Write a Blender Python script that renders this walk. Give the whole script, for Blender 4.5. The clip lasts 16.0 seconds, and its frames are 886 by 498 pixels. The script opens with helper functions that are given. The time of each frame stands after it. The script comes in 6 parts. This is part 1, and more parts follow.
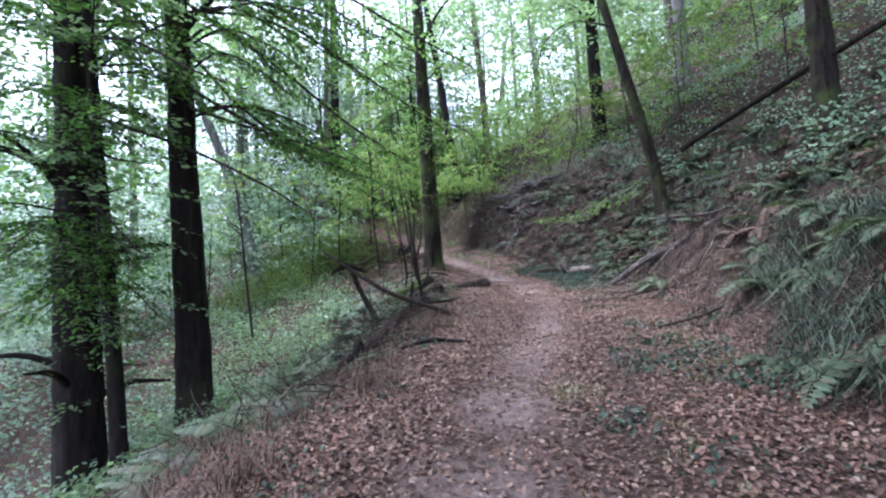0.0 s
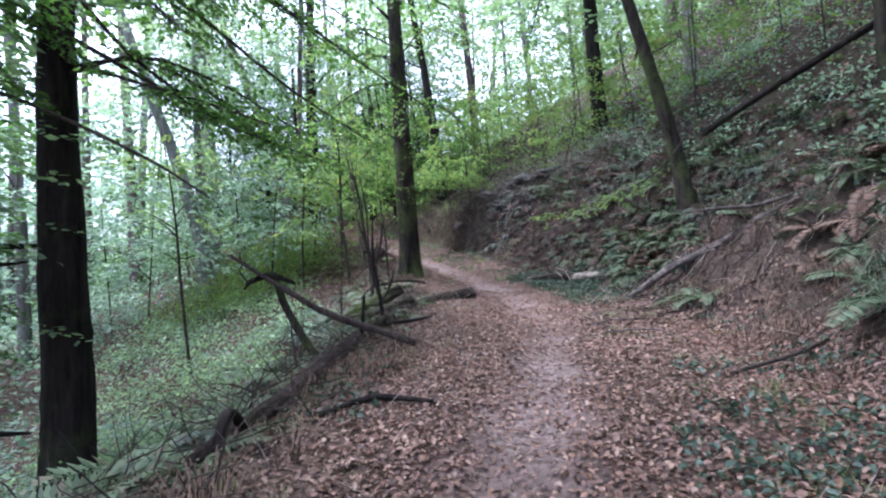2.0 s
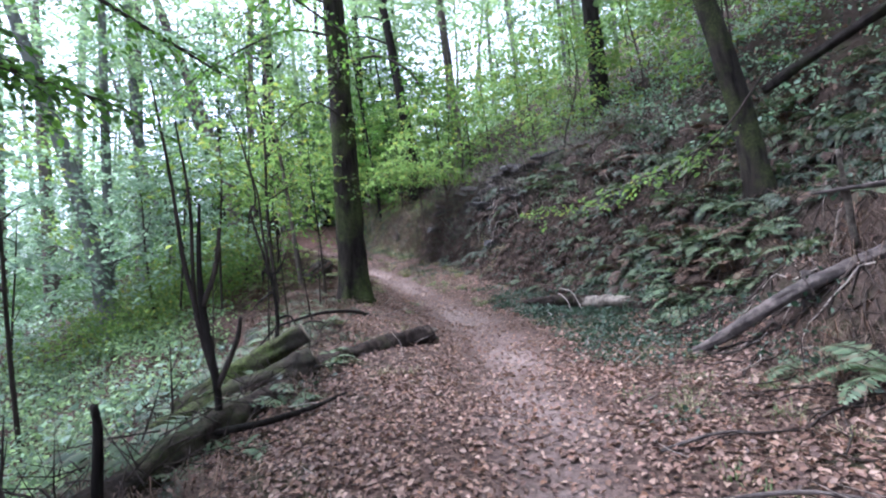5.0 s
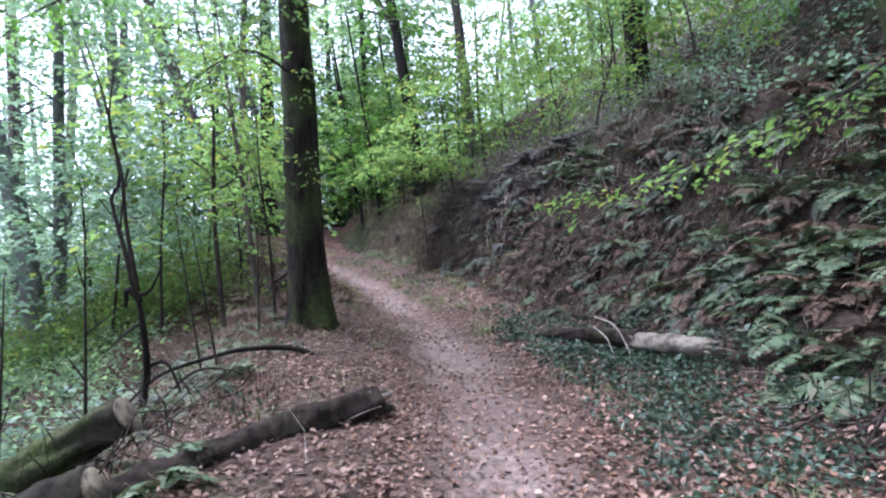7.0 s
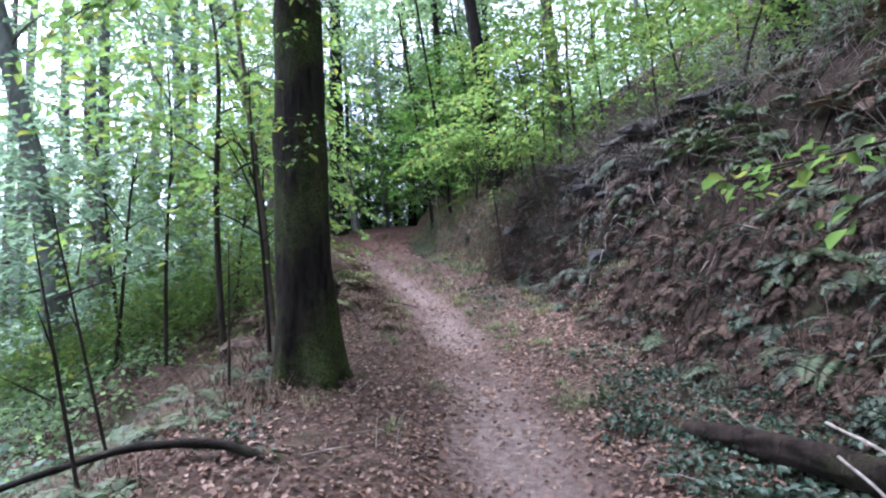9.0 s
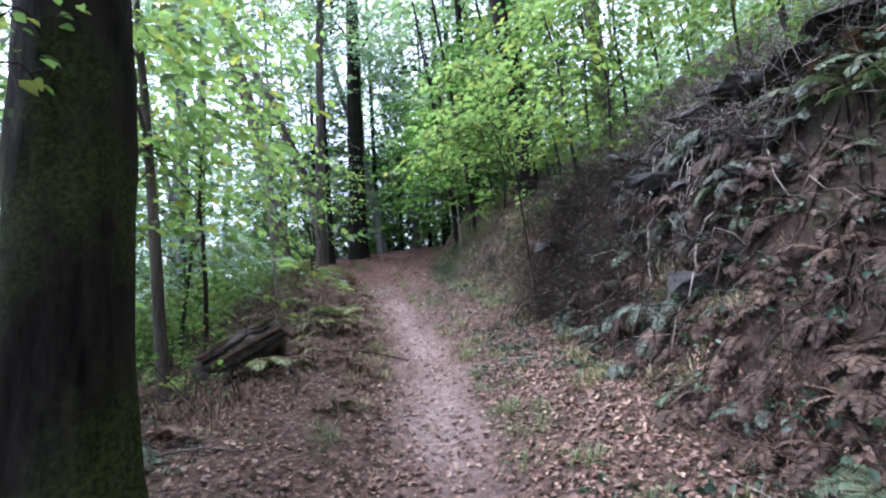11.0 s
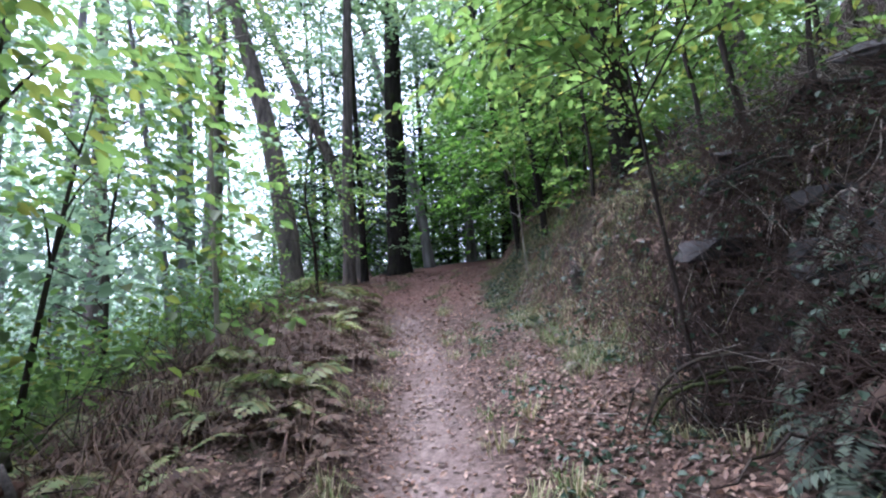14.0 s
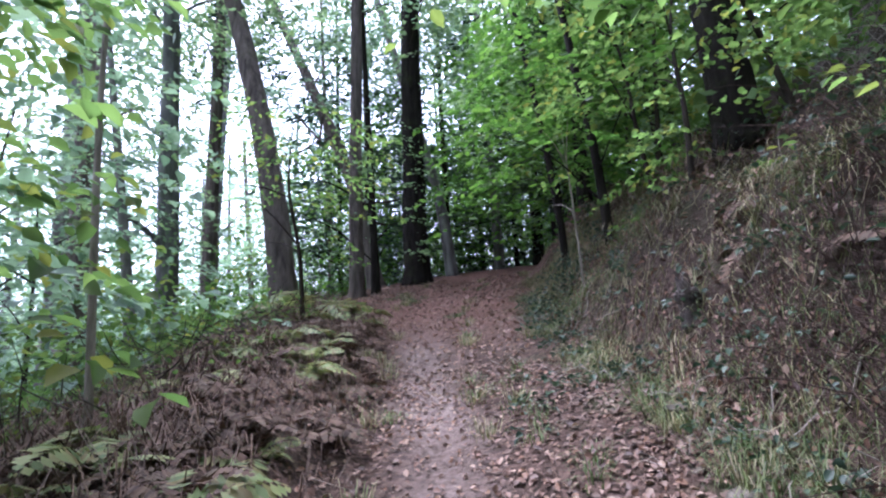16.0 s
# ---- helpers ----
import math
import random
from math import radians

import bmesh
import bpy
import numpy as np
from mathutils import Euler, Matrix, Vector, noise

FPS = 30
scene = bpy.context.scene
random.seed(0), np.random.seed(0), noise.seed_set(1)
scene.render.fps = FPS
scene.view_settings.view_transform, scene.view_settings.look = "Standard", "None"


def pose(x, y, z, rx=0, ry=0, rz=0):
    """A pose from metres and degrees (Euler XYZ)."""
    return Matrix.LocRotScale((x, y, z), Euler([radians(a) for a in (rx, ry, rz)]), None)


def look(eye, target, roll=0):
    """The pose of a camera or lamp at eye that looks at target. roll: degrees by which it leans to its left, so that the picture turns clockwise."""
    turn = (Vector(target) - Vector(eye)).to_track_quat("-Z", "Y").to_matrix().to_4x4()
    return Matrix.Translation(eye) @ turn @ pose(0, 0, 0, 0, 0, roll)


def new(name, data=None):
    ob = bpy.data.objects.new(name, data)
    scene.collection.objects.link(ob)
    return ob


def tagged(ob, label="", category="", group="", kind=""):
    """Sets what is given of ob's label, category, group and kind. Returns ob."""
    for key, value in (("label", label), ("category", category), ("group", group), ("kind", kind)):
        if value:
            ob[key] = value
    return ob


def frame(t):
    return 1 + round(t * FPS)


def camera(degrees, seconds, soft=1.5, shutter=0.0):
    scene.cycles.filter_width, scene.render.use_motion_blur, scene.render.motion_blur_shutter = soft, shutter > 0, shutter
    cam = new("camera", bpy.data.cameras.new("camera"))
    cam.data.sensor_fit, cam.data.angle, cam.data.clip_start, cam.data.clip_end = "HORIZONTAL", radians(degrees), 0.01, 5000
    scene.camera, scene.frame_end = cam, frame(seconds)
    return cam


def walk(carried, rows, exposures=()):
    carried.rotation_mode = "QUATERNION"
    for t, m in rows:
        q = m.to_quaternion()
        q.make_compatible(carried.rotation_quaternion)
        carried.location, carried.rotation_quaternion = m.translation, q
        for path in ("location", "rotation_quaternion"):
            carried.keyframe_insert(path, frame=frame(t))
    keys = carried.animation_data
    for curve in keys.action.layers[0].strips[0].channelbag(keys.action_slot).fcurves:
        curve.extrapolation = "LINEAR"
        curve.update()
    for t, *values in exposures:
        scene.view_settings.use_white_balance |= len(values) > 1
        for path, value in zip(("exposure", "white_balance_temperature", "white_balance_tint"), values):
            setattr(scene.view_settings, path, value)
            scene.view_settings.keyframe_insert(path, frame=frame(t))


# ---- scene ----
EXPO, KELVIN, TINT = 2.38, 5240, 23
cam = camera(82.9, 16.0, 2.2)
PATH = [
    (0, (0.0, 0.0, 1.55), (-0.042, 1.997, 1.649), -3.1),
    (0.5, (0.045, 0.624, 1.564), (0.025, 2.622, 1.664), -3.3),
    (1, (0.143, 1.285, 1.599), (0.128, 3.282, 1.705), -3.3),
    (1.5, (0.202, 1.983, 1.599), (0.193, 3.98, 1.711), -3.2),
    (2, (0.315, 2.589, 1.639), (0.308, 4.586, 1.75), -3.2),
    (2.5, (0.448, 3.214, 1.719), (0.439, 5.212, 1.827), -3.3),
    (3, (0.557, 3.925, 1.752), (0.559, 5.921, 1.869), -3.5),
    (3.5, (0.7, 4.6, 1.856), (0.729, 6.596, 1.967), -4.0),
    (4, (0.764, 5.276, 1.888), (0.803, 7.272, 2.007), -4.1),
    (4.5, (0.917, 5.905, 1.93), (0.95, 7.901, 2.05), -4.4),
    (5, (1.025, 6.569, 1.943), (1.053, 8.564, 2.076), -4.3),
    (5.2, (1.067, 6.852, 1.968), (1.094, 8.846, 2.111), -4.2),
    (7.3, (1.611, 9.757, 2.195), (1.514, 11.749, 2.344), -3.5),
    (7.5, (1.597, 10.04, 2.222), (1.471, 12.029, 2.381), -3.4),
    (8, (1.692, 10.718, 2.301), (1.453, 12.697, 2.464), -3.3),
    (8.5, (1.722, 11.414, 2.362), (1.365, 13.375, 2.53), -3.3),
    (8.7, (1.703, 11.689, 2.422), (1.323, 13.646, 2.58), -3.0),
    (10.8, (1.786, 14.747, 2.737), (1.231, 16.654, 2.972), -3.9),
    (11, (1.743, 15.016, 2.764), (1.16, 16.913, 3.015), -3.7),
    (11.5, (1.658, 15.673, 2.816), (1.01, 17.544, 3.098), -3.7),
    (12, (1.485, 16.302, 2.879), (0.795, 18.155, 3.179), -3.6),
    (12.5, (1.321, 16.926, 2.945), (0.6, 18.766, 3.252), -3.6),
    (13, (1.14, 17.559, 3.033), (0.38, 19.382, 3.345), -3.5),
    (13.5, (0.915, 18.183, 3.12), (0.127, 19.994, 3.435), -3.4),
    (14, (0.708, 18.817, 3.223), (-0.1, 20.619, 3.543), -3.6),
    (14.5, (0.429, 19.336, 3.307), (-0.393, 21.129, 3.634), -3.4),
    (15, (0.19, 19.92, 3.384), (-0.65, 21.704, 3.72), -3.4),
    (15.5, (-0.011, 20.391, 3.473), (-0.863, 22.168, 3.815), -3.5),
    (16, (-0.25, 20.939, 3.588), (-1.141, 22.695, 3.937), -3.0),
]
walk(cam, [(t, look(eye, target, roll)) for t, eye, target, roll in PATH],
     exposures=[(0, EXPO - .06, KELVIN, TINT), (8, EXPO, KELVIN, TINT), (12, EXPO, KELVIN, TINT), (16, EXPO - .06, KELVIN, TINT + 3)])

# ---- light: a pale overcast evening sky over the wood ----
SUN_EL, SUN_AZ = radians(68), radians(280)
world = bpy.data.worlds.new("sky")
scene.world = world
world.use_nodes = True
wn, wl = world.node_tree.nodes, world.node_tree.links
sky = wn.new("ShaderNodeTexSky")
sky.sky_type, sky.sun_disc = "NISHITA", False
sky.sun_elevation, sky.sun_rotation = SUN_EL, SUN_AZ
sky.air_density, sky.dust_density, sky.ozone_density = 1.0, 4.0, 1.0
cloud = wn.new("ShaderNodeHueSaturation")
cloud.inputs["Saturation"].default_value, cloud.inputs["Value"].default_value = 0.35, 1.25
wl.new(sky.outputs[0], cloud.inputs["Color"])
wl.new(cloud.outputs[0], wn["Background"].inputs[0])
wn["Background"].inputs[1].default_value = 0.135
sun = new("sun", bpy.data.lights.new("sun", "SUN"))
sun.data.energy, sun.data.angle, sun.data.color = 1.5, radians(30), (1.0, 0.95, 0.88)
aim = Vector((math.sin(SUN_AZ) * math.cos(SUN_EL), math.cos(SUN_AZ) * math.cos(SUN_EL), math.sin(SUN_EL)))
sun.matrix_world = look(aim * 60, (0, 0, 0))


# ---- materials ----
def material(name, build):
    mat = bpy.data.materials.new(name)
    mat.use_nodes = True
    nodes, links = mat.node_tree.nodes, mat.node_tree.links
    build(nodes, links, nodes["Principled BSDF"], nodes["Material Output"])
    return mat


def ramp(nodes, stops):
    node = nodes.new("ShaderNodeValToRGB")
    ends = node.color_ramp.elements
    while len(ends) < len(stops):
        ends.new(0.5)
    for e, (at, col) in zip(ends, stops):
        e.position, e.color = at, (*col, 1)
    return node


def noise_of(nodes, links, scale, detail=6, rough=0.6, stretch=None, space="Object"):
    where = nodes.new("ShaderNodeTexCoord")
    tex = nodes.new("ShaderNodeTexNoise")
    tex.inputs["Scale"].default_value, tex.inputs["Detail"].default_value = scale, detail
    tex.inputs["Roughness"].default_value = rough
    if stretch:
        m = nodes.new("ShaderNodeMapping")
        m.inputs["Scale"].default_value = stretch
        links.new(where.outputs[space], m.inputs[0])
        links.new(m.outputs[0], tex.inputs[0])
    else:
        links.new(where.outputs[space], tex.inputs[0])
    return tex


def mixed(nodes, links, fac, a, b, mode="MIX"):
    node = nodes.new("ShaderNodeMix")
    node.data_type, node.blend_type = "RGBA", mode
    for sock, value in ((node.inputs[0], fac), (node.inputs[6], a), (node.inputs[7], b)):
        if isinstance(value, (int, float)):
            sock.default_value = value
        elif isinstance(value, tuple):
            sock.default_value = (*value, 1)
        else:
            links.new(value, sock)
    return node.outputs[2]


def bumped(nodes, links, height, bsdf, strength=0.6, distance=0.02):
    b = nodes.new("ShaderNodeBump")
    b.inputs["Strength"].default_value, b.inputs["Distance"].default_value = strength, distance
    links.new(height, b.inputs["Height"])
    links.new(b.outputs[0], bsdf.inputs["Normal"])


def leaf_material(name, cols, through_part=0.4, rough=0.5, per="island"):
    """Leaves: the colour differs from leaf to leaf, and light shines through."""
    def build(nodes, links, bsdf, out):
        geo = nodes.new("ShaderNodeNewGeometry")
        n = len(cols)
        tone = ramp(nodes, [(i / (n - 1), c) for i, c in enumerate(cols)])
        links.new(geo.outputs["Random Per Island"], tone.inputs[0])
        big = noise_of(nodes, links, 0.8, 3)
        shade = ramp(nodes, [(0.3, (0.72, 0.74, 0.7)), (0.7, (1.12, 1.1, 1.05))])
        links.new(big.outputs[0], shade.inputs[0])
        col = mixed(nodes, links, 1.0, tone.outputs[0], shade.outputs[0], "MULTIPLY")
        links.new(col, bsdf.inputs["Base Color"])
        bsdf.inputs["Roughness"].default_value = rough
        bsdf.inputs["Specular IOR Level"].default_value = 0.3
        if through_part:
            tr = nodes.new("ShaderNodeBsdfTranslucent")
            warm = mixed(nodes, links, 1.0, col, (1.12, 1.18, 0.84), "MULTIPLY")
            links.new(warm, tr.inputs[0])
            mix = nodes.new("ShaderNodeMixShader")
            mix.inputs[0].default_value = through_part
            links.new(bsdf.outputs[0], mix.inputs[1])
            links.new(tr.outputs[0], mix.inputs[2])
            links.new(mix.outputs[0], out.inputs[0])
    return material(name, build)


def bark_material(name, dark, light, moss=0.0, furrow=9.0, bump=0.8):
    """Bark with upright furrows and green moss in patches."""
    def build(nodes, links, bsdf, out):
        fine = noise_of(nodes, links, furrow, 8, 0.65, (1, 1, 0.16))
        tone = ramp(nodes, [(0.32, dark), (0.68, light)])
        links.new(fine.outputs[0], tone.inputs[0])
        big = noise_of(nodes, links, 1.6, 4)
        patch = ramp(nodes, [(0.62 - 0.25 * moss, (0, 0, 0)), (0.75 - 0.2 * moss, (moss,) * 3)])
        links.new(big.outputs[0], patch.inputs[0])
        fleck = noise_of(nodes, links, 40, 3)
        green = ramp(nodes, [(0.35, (0.018, 0.026, 0.008)), (0.65, (0.085, 0.11, 0.03))])
        links.new(fleck.outputs[0], green.inputs[0])
        links.new(mixed(nodes, links, patch.outputs[0], tone.outputs[0], green.outputs[0]), bsdf.inputs["Base Color"])
        bsdf.inputs["Roughness"].default_value = 0.9
        bsdf.inputs["Specular IOR Level"].default_value = 0.1
        crust = noise_of(nodes, links, furrow * 3.5, 6, 0.7, (1, 1, 0.4))
        bumped(nodes, links, mixed(nodes, links, 0.4, fine.outputs[0], crust.outputs[0]), bsdf, bump, 0.07)
    return material(name, build)


def ground_build(nodes, links, bsdf, out):
    fine = noise_of(nodes, links, 14, 8, 0.7)
    mid = noise_of(nodes, links, 2.2, 6, 0.6)
    soil = ramp(nodes, [(0.3, (0.009, 0.007, 0.005)), (0.5, (0.026, 0.019, 0.014)), (0.7, (0.06, 0.045, 0.035))])
    links.new(fine.outputs[0], soil.inputs[0])
    cells = nodes.new("ShaderNodeTexVoronoi")
    cells.inputs["Scale"].default_value = 30
    spot = nodes.new("ShaderNodeTexCoord")
    bent = noise_of(nodes, links, 9, 3)
    links.new(mixed(nodes, links, 0.12, spot.outputs["Object"], bent.outputs[1], "ADD"), cells.inputs[0])
    fleck = ramp(nodes, [(0.1, (0.02, 0.013, 0.01)), (0.35, (0.05, 0.03, 0.023)), (0.6, (0.092, 0.057, 0.044)), (0.85, (0.15, 0.098, 0.078))])
    links.new(cells.outputs["Color"], fleck.inputs[0])
    bank = nodes.new("ShaderNodeAttribute")
    bank.attribute_name = "leaf_cover"
    leafy = mixed(nodes, links, bank.outputs["Fac"], soil.outputs[0], fleck.outputs[0])
    dirt = ramp(nodes, [(0.3, (0.08, 0.058, 0.05)), (0.55, (0.19, 0.144, 0.127)), (0.75, (0.29, 0.232, 0.21))])
    links.new(fine.outputs[0], dirt.inputs[0])
    trail = nodes.new("ShaderNodeAttribute")
    trail.attribute_name = "trail"
    col = mixed(nodes, links, trail.outputs["Fac"], leafy, dirt.outputs[0])
    needles = nodes.new("ShaderNodeAttribute")
    needles.attribute_name = "needles"
    rust = ramp(nodes, [(0.3, (0.085, 0.046, 0.035)), (0.7, (0.19, 0.105, 0.082))])
    links.new(fine.outputs[0], rust.inputs[0])
    col = mixed(nodes, links, needles.outputs["Fac"], col, rust.outputs[0])
    moss = nodes.new("ShaderNodeAttribute")
    moss.attribute_name = "moss"
    patch = ramp(nodes, [(0.52, (0, 0, 0)), (0.68, (0.6, 0.6, 0.6))])
    links.new(mid.outputs[0], patch.inputs[0])
    gate = mixed(nodes, links, 1.0, patch.outputs[0], moss.outputs["Color"], "MULTIPLY")
    col = mixed(nodes, links, gate, col, (0.035, 0.045, 0.018))
    # dark rock face and the shade in its recesses, painted near black
    shaded = nodes.new("ShaderNodeAttribute")
    shaded.attribute_name = "rock_shade"
    col = mixed(nodes, links, shaded.outputs["Fac"], col, (0.011, 0.009, 0.008))
    links.new(col, bsdf.inputs["Base Color"])
    bsdf.inputs["Roughness"].default_value = 0.95
    bsdf.inputs["Specular IOR Level"].default_value = 0.15
    bumped(nodes, links, fine.outputs[0], bsdf, 0.9, 0.04)


def wood_build(pale, dark):
    def build(nodes, links, bsdf, out):
        grain = noise_of(nodes, links, 6, 8, 0.65, (1, 1, 12), "Generated")
        fine = noise_of(nodes, links, 25, 6, 0.7)
        tone = ramp(nodes, [(0.3, dark), (0.7, pale)])
        links.new(mixed(nodes, links, 0.5, grain.outputs[0], fine.outputs[0]), tone.inputs[0])
        rot = noise_of(nodes, links, 7, 5, 0.65)
        worn = ramp(nodes, [(0.4, (0.22, 0.19, 0.17)), (0.58, (1, 1, 1))])
        links.new(rot.outputs[0], worn.inputs[0])
        links.new(mixed(nodes, links, 1.0, tone.outputs[0], worn.outputs[0], "MULTIPLY"), bsdf.inputs["Base Color"])
        bsdf.inputs["Roughness"].default_value = 0.85
        bumped(nodes, links, fine.outputs[0], bsdf, 0.7, 0.015)
    return build


GROUND = material("forest_floor", ground_build)
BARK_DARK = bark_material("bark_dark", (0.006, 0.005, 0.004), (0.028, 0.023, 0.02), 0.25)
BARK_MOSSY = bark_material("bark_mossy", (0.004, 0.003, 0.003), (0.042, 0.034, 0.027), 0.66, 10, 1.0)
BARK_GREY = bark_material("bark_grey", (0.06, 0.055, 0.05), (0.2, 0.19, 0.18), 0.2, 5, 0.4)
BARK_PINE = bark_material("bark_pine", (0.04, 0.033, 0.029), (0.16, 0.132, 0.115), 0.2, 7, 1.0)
# bark of far trunks, paled to carry the distance haze in its colour
BARK_HAZE = bark_material("bark_haze", (0.06, 0.06, 0.055), (0.17, 0.175, 0.16), 0.35, 6, 0.6)
TWIG = bark_material("twig_bark", (0.014, 0.011, 0.009), (0.055, 0.043, 0.036), 0.15, 20, 0.4)
TWIG_PALE = bark_material("twig_pale", (0.13, 0.11, 0.095), (0.33, 0.29, 0.25), 0.05, 20, 0.4)
LOG_MOSS = bark_material("log_moss", (0.012, 0.01, 0.008), (0.05, 0.042, 0.032), 0.85)
DEADWOOD = material("dead_wood", wood_build((0.13, 0.103, 0.088), (0.03, 0.023, 0.02)))
WOOD_PALE = material("pale_wood", wood_build((0.26, 0.225, 0.175), (0.06, 0.047, 0.037)))
WOOD_CUT = material("cut_wood", wood_build((0.27, 0.22, 0.15), (0.11, 0.09, 0.06)))
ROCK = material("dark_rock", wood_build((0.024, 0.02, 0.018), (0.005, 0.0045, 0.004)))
LEAF_BEECH = leaf_material("beech_leaf", [(0.04, 0.085, 0.022), (0.07, 0.15, 0.032), (0.12, 0.22, 0.045)], 0.62)
LEAF_BRIGHT = leaf_material("hazel_leaf", [(0.075, 0.125, 0.047), (0.115, 0.185, 0.066), (0.16, 0.24, 0.085), (0.09, 0.155, 0.055), (0.22, 0.23, 0.06)], 0.75)
# leaf green paled and greyed, so that far crowns look hazy
LEAF_FAR = leaf_material("hazed_wood_leaf", [(0.115, 0.178, 0.112), (0.175, 0.258, 0.152), (0.245, 0.335, 0.19)], 0.62)
# pale teal leaves: the mist down the slope is put into their colour
LEAF_HAZE = leaf_material("hazed_leaf", [(0.13, 0.205, 0.168), (0.2, 0.29, 0.238), (0.285, 0.385, 0.325)], 0.58, 0.4)
FERN_YELLOW = leaf_material("yellow_fern", [(0.11, 0.15, 0.06), (0.19, 0.24, 0.1), (0.27, 0.29, 0.13), (0.2, 0.15, 0.07)], 0.35, 0.5)
NEEDLE = leaf_material("conifer_needle", [(0.018, 0.04, 0.02), (0.035, 0.075, 0.04)], 0.2)
FERN = leaf_material("fern_frond", [(0.035, 0.06, 0.03), (0.075, 0.115, 0.06), (0.12, 0.165, 0.095), (0.1, 0.085, 0.05)], 0.25, 0.62)
LEAF_BRAMBLE = leaf_material("slope_leaf", [(0.045, 0.08, 0.06), (0.09, 0.145, 0.11), (0.17, 0.24, 0.19)], 0.4, 0.45)
FERN_GREY = leaf_material("grey_green_frond", [(0.02, 0.032, 0.022), (0.05, 0.07, 0.05), (0.1, 0.13, 0.092), (0.045, 0.038, 0.026)], 0.2, 0.6)
FROND_DEAD = leaf_material("withered_frond", [(0.02, 0.012, 0.009), (0.05, 0.03, 0.022), (0.1, 0.064, 0.048), (0.035, 0.02, 0.015)], 0.1, 0.8)
GRASS = leaf_material("short_grass", [(0.05, 0.08, 0.03), (0.09, 0.13, 0.05), (0.16, 0.17, 0.08)], 0.25, 0.6)
IVY = leaf_material("ivy_leaf", [(0.018, 0.036, 0.024), (0.036, 0.064, 0.042), (0.07, 0.105, 0.072)], 0.25, 0.45)
LITTER = leaf_material("fallen_leaf", [(0.05, 0.027, 0.022), (0.125, 0.068, 0.05), (0.21, 0.128, 0.1), (0.085, 0.048, 0.038), (0.31, 0.215, 0.17), (0.165, 0.083, 0.05), (0.06, 0.038, 0.031), (0.175, 0.1, 0.077)], 0.12, 0.55)
# darker fallen leaves for the bank and the falling slope
LITTER_DARK = leaf_material("dark_fallen_leaf", [(0.038, 0.020, 0.016), (0.076, 0.043, 0.032), (0.128, 0.076, 0.060), (0.060, 0.036, 0.029), (0.187, 0.128, 0.102), (0.102, 0.051, 0.034)], 0.1, 0.6)
BRACKEN = leaf_material("dead_bracken", [(0.03, 0.017, 0.012), (0.075, 0.042, 0.029), (0.14, 0.09, 0.064), (0.055, 0.03, 0.021), (0.12, 0.09, 0.068)], 0.1, 0.8)
STRAW = leaf_material("dry_grass", [(0.2, 0.17, 0.11), (0.32, 0.28, 0.18), (0.13, 0.14, 0.06), (0.09, 0.12, 0.04)], 0.2, 0.7)


# ---- the lie of the land: trail line, heights, bank foot and left edge along y ----
def table(*pairs):
    ys, vs = [p[0] for p in pairs], [p[1] for p in pairs]

    def smooth_at(y):
        y = np.asarray(y, float)
        return (np.interp(y - 0.6, ys, vs) + np.interp(y, ys, vs) + np.interp(y + 0.6, ys, vs)) / 3
    return smooth_at


trail_z = table((-40, -2.6), (-20, -1.6), (0, .1), (4, .38), (7, .62), (10, .88), (12, 1.0), (15.6, 1.27), (18, 1.62), (20.5, 2.1), (23, 2.58), (25, 3.03), (29, 4.0), (33, 5.0), (37, 5.7), (43, 6.6), (50, 7.2), (90, 9.5))
trail_x = table((-40, -1), (0, 0), (3, .15), (5.7, .75), (9.4, 1.65), (11.2, 1.8), (15, 1.6), (17.6, .95), (20.6, -.2), (23.5, -1.6), (25.4, -2.8), (28.5, -4.5), (31, -5.6), (34, -6.2), (37, -6.2), (43, -5.6), (60, -2))
foot_x = table((-40, 2), (-5, 2.1), (3.5, 2.7), (8, 3.5), (11.5, 3.6), (15, 3.5), (16.2, 3.2), (17.5, 2.7), (19.6, 1.85), (21.4, 1.3), (22.6, .65), (24.6, -.3), (26.5, -1.7), (29, -2.6), (33, -4.1), (36, -4.6), (43, -4), (60, 0))
left_x = table((-40, -2), (0, -1.7), (3, -1.5), (4.1, -1.25), (6.6, -.9), (10.3, -.5), (12, -.3), (15, -.7), (18, -1.4), (20.4, -2.6), (23, -4.0), (26.4, -5.6), (28, -6.8), (30, -8.2), (33, -9), (40, -9.6), (60, -8))
bank_k1 = table((0, .8), (7, .78), (12, .72), (13.5, .72), (15, .95), (18, .9), (20, 1.3), (21, 1.7), (22.4, 1.2), (24, 2.0), (27, 1.4), (33, 1.3), (60, .8))
bank_h1 = table((0, 1.4), (8, 1.3), (11, 1.0), (13.5, 1.0), (15, 1.8), (18, 2.6), (20.5, 2.2), (22.4, 2.0), (24, 1.3), (27, 1.4), (33, 1.4), (60, 1))
bank_k2 = table((0, .58), (13, .62), (18, .55), (20.5, .42), (24, .36), (33, .38), (60, .4))
left_k = table((-10, .55), (11, .55), (14, .42), (18, .24), (22, .22), (30, .3), (60, .25))


def wobble(x, y, size, seed=0.0):
    x, y = x / size + seed, y / size - seed * 1.7
    return (np.sin(1.9 * x + 1.3 * y + 2.1 * np.sin(.7 * y + .4 * x)) + np.sin(1.1 * y - 2.3 * x + 1.7 * np.sin(.9 * x + 1.2)) + np.sin(2.9 * x * .8 + 3.1 * y * .9 + np.sin(2 * x))) / 3


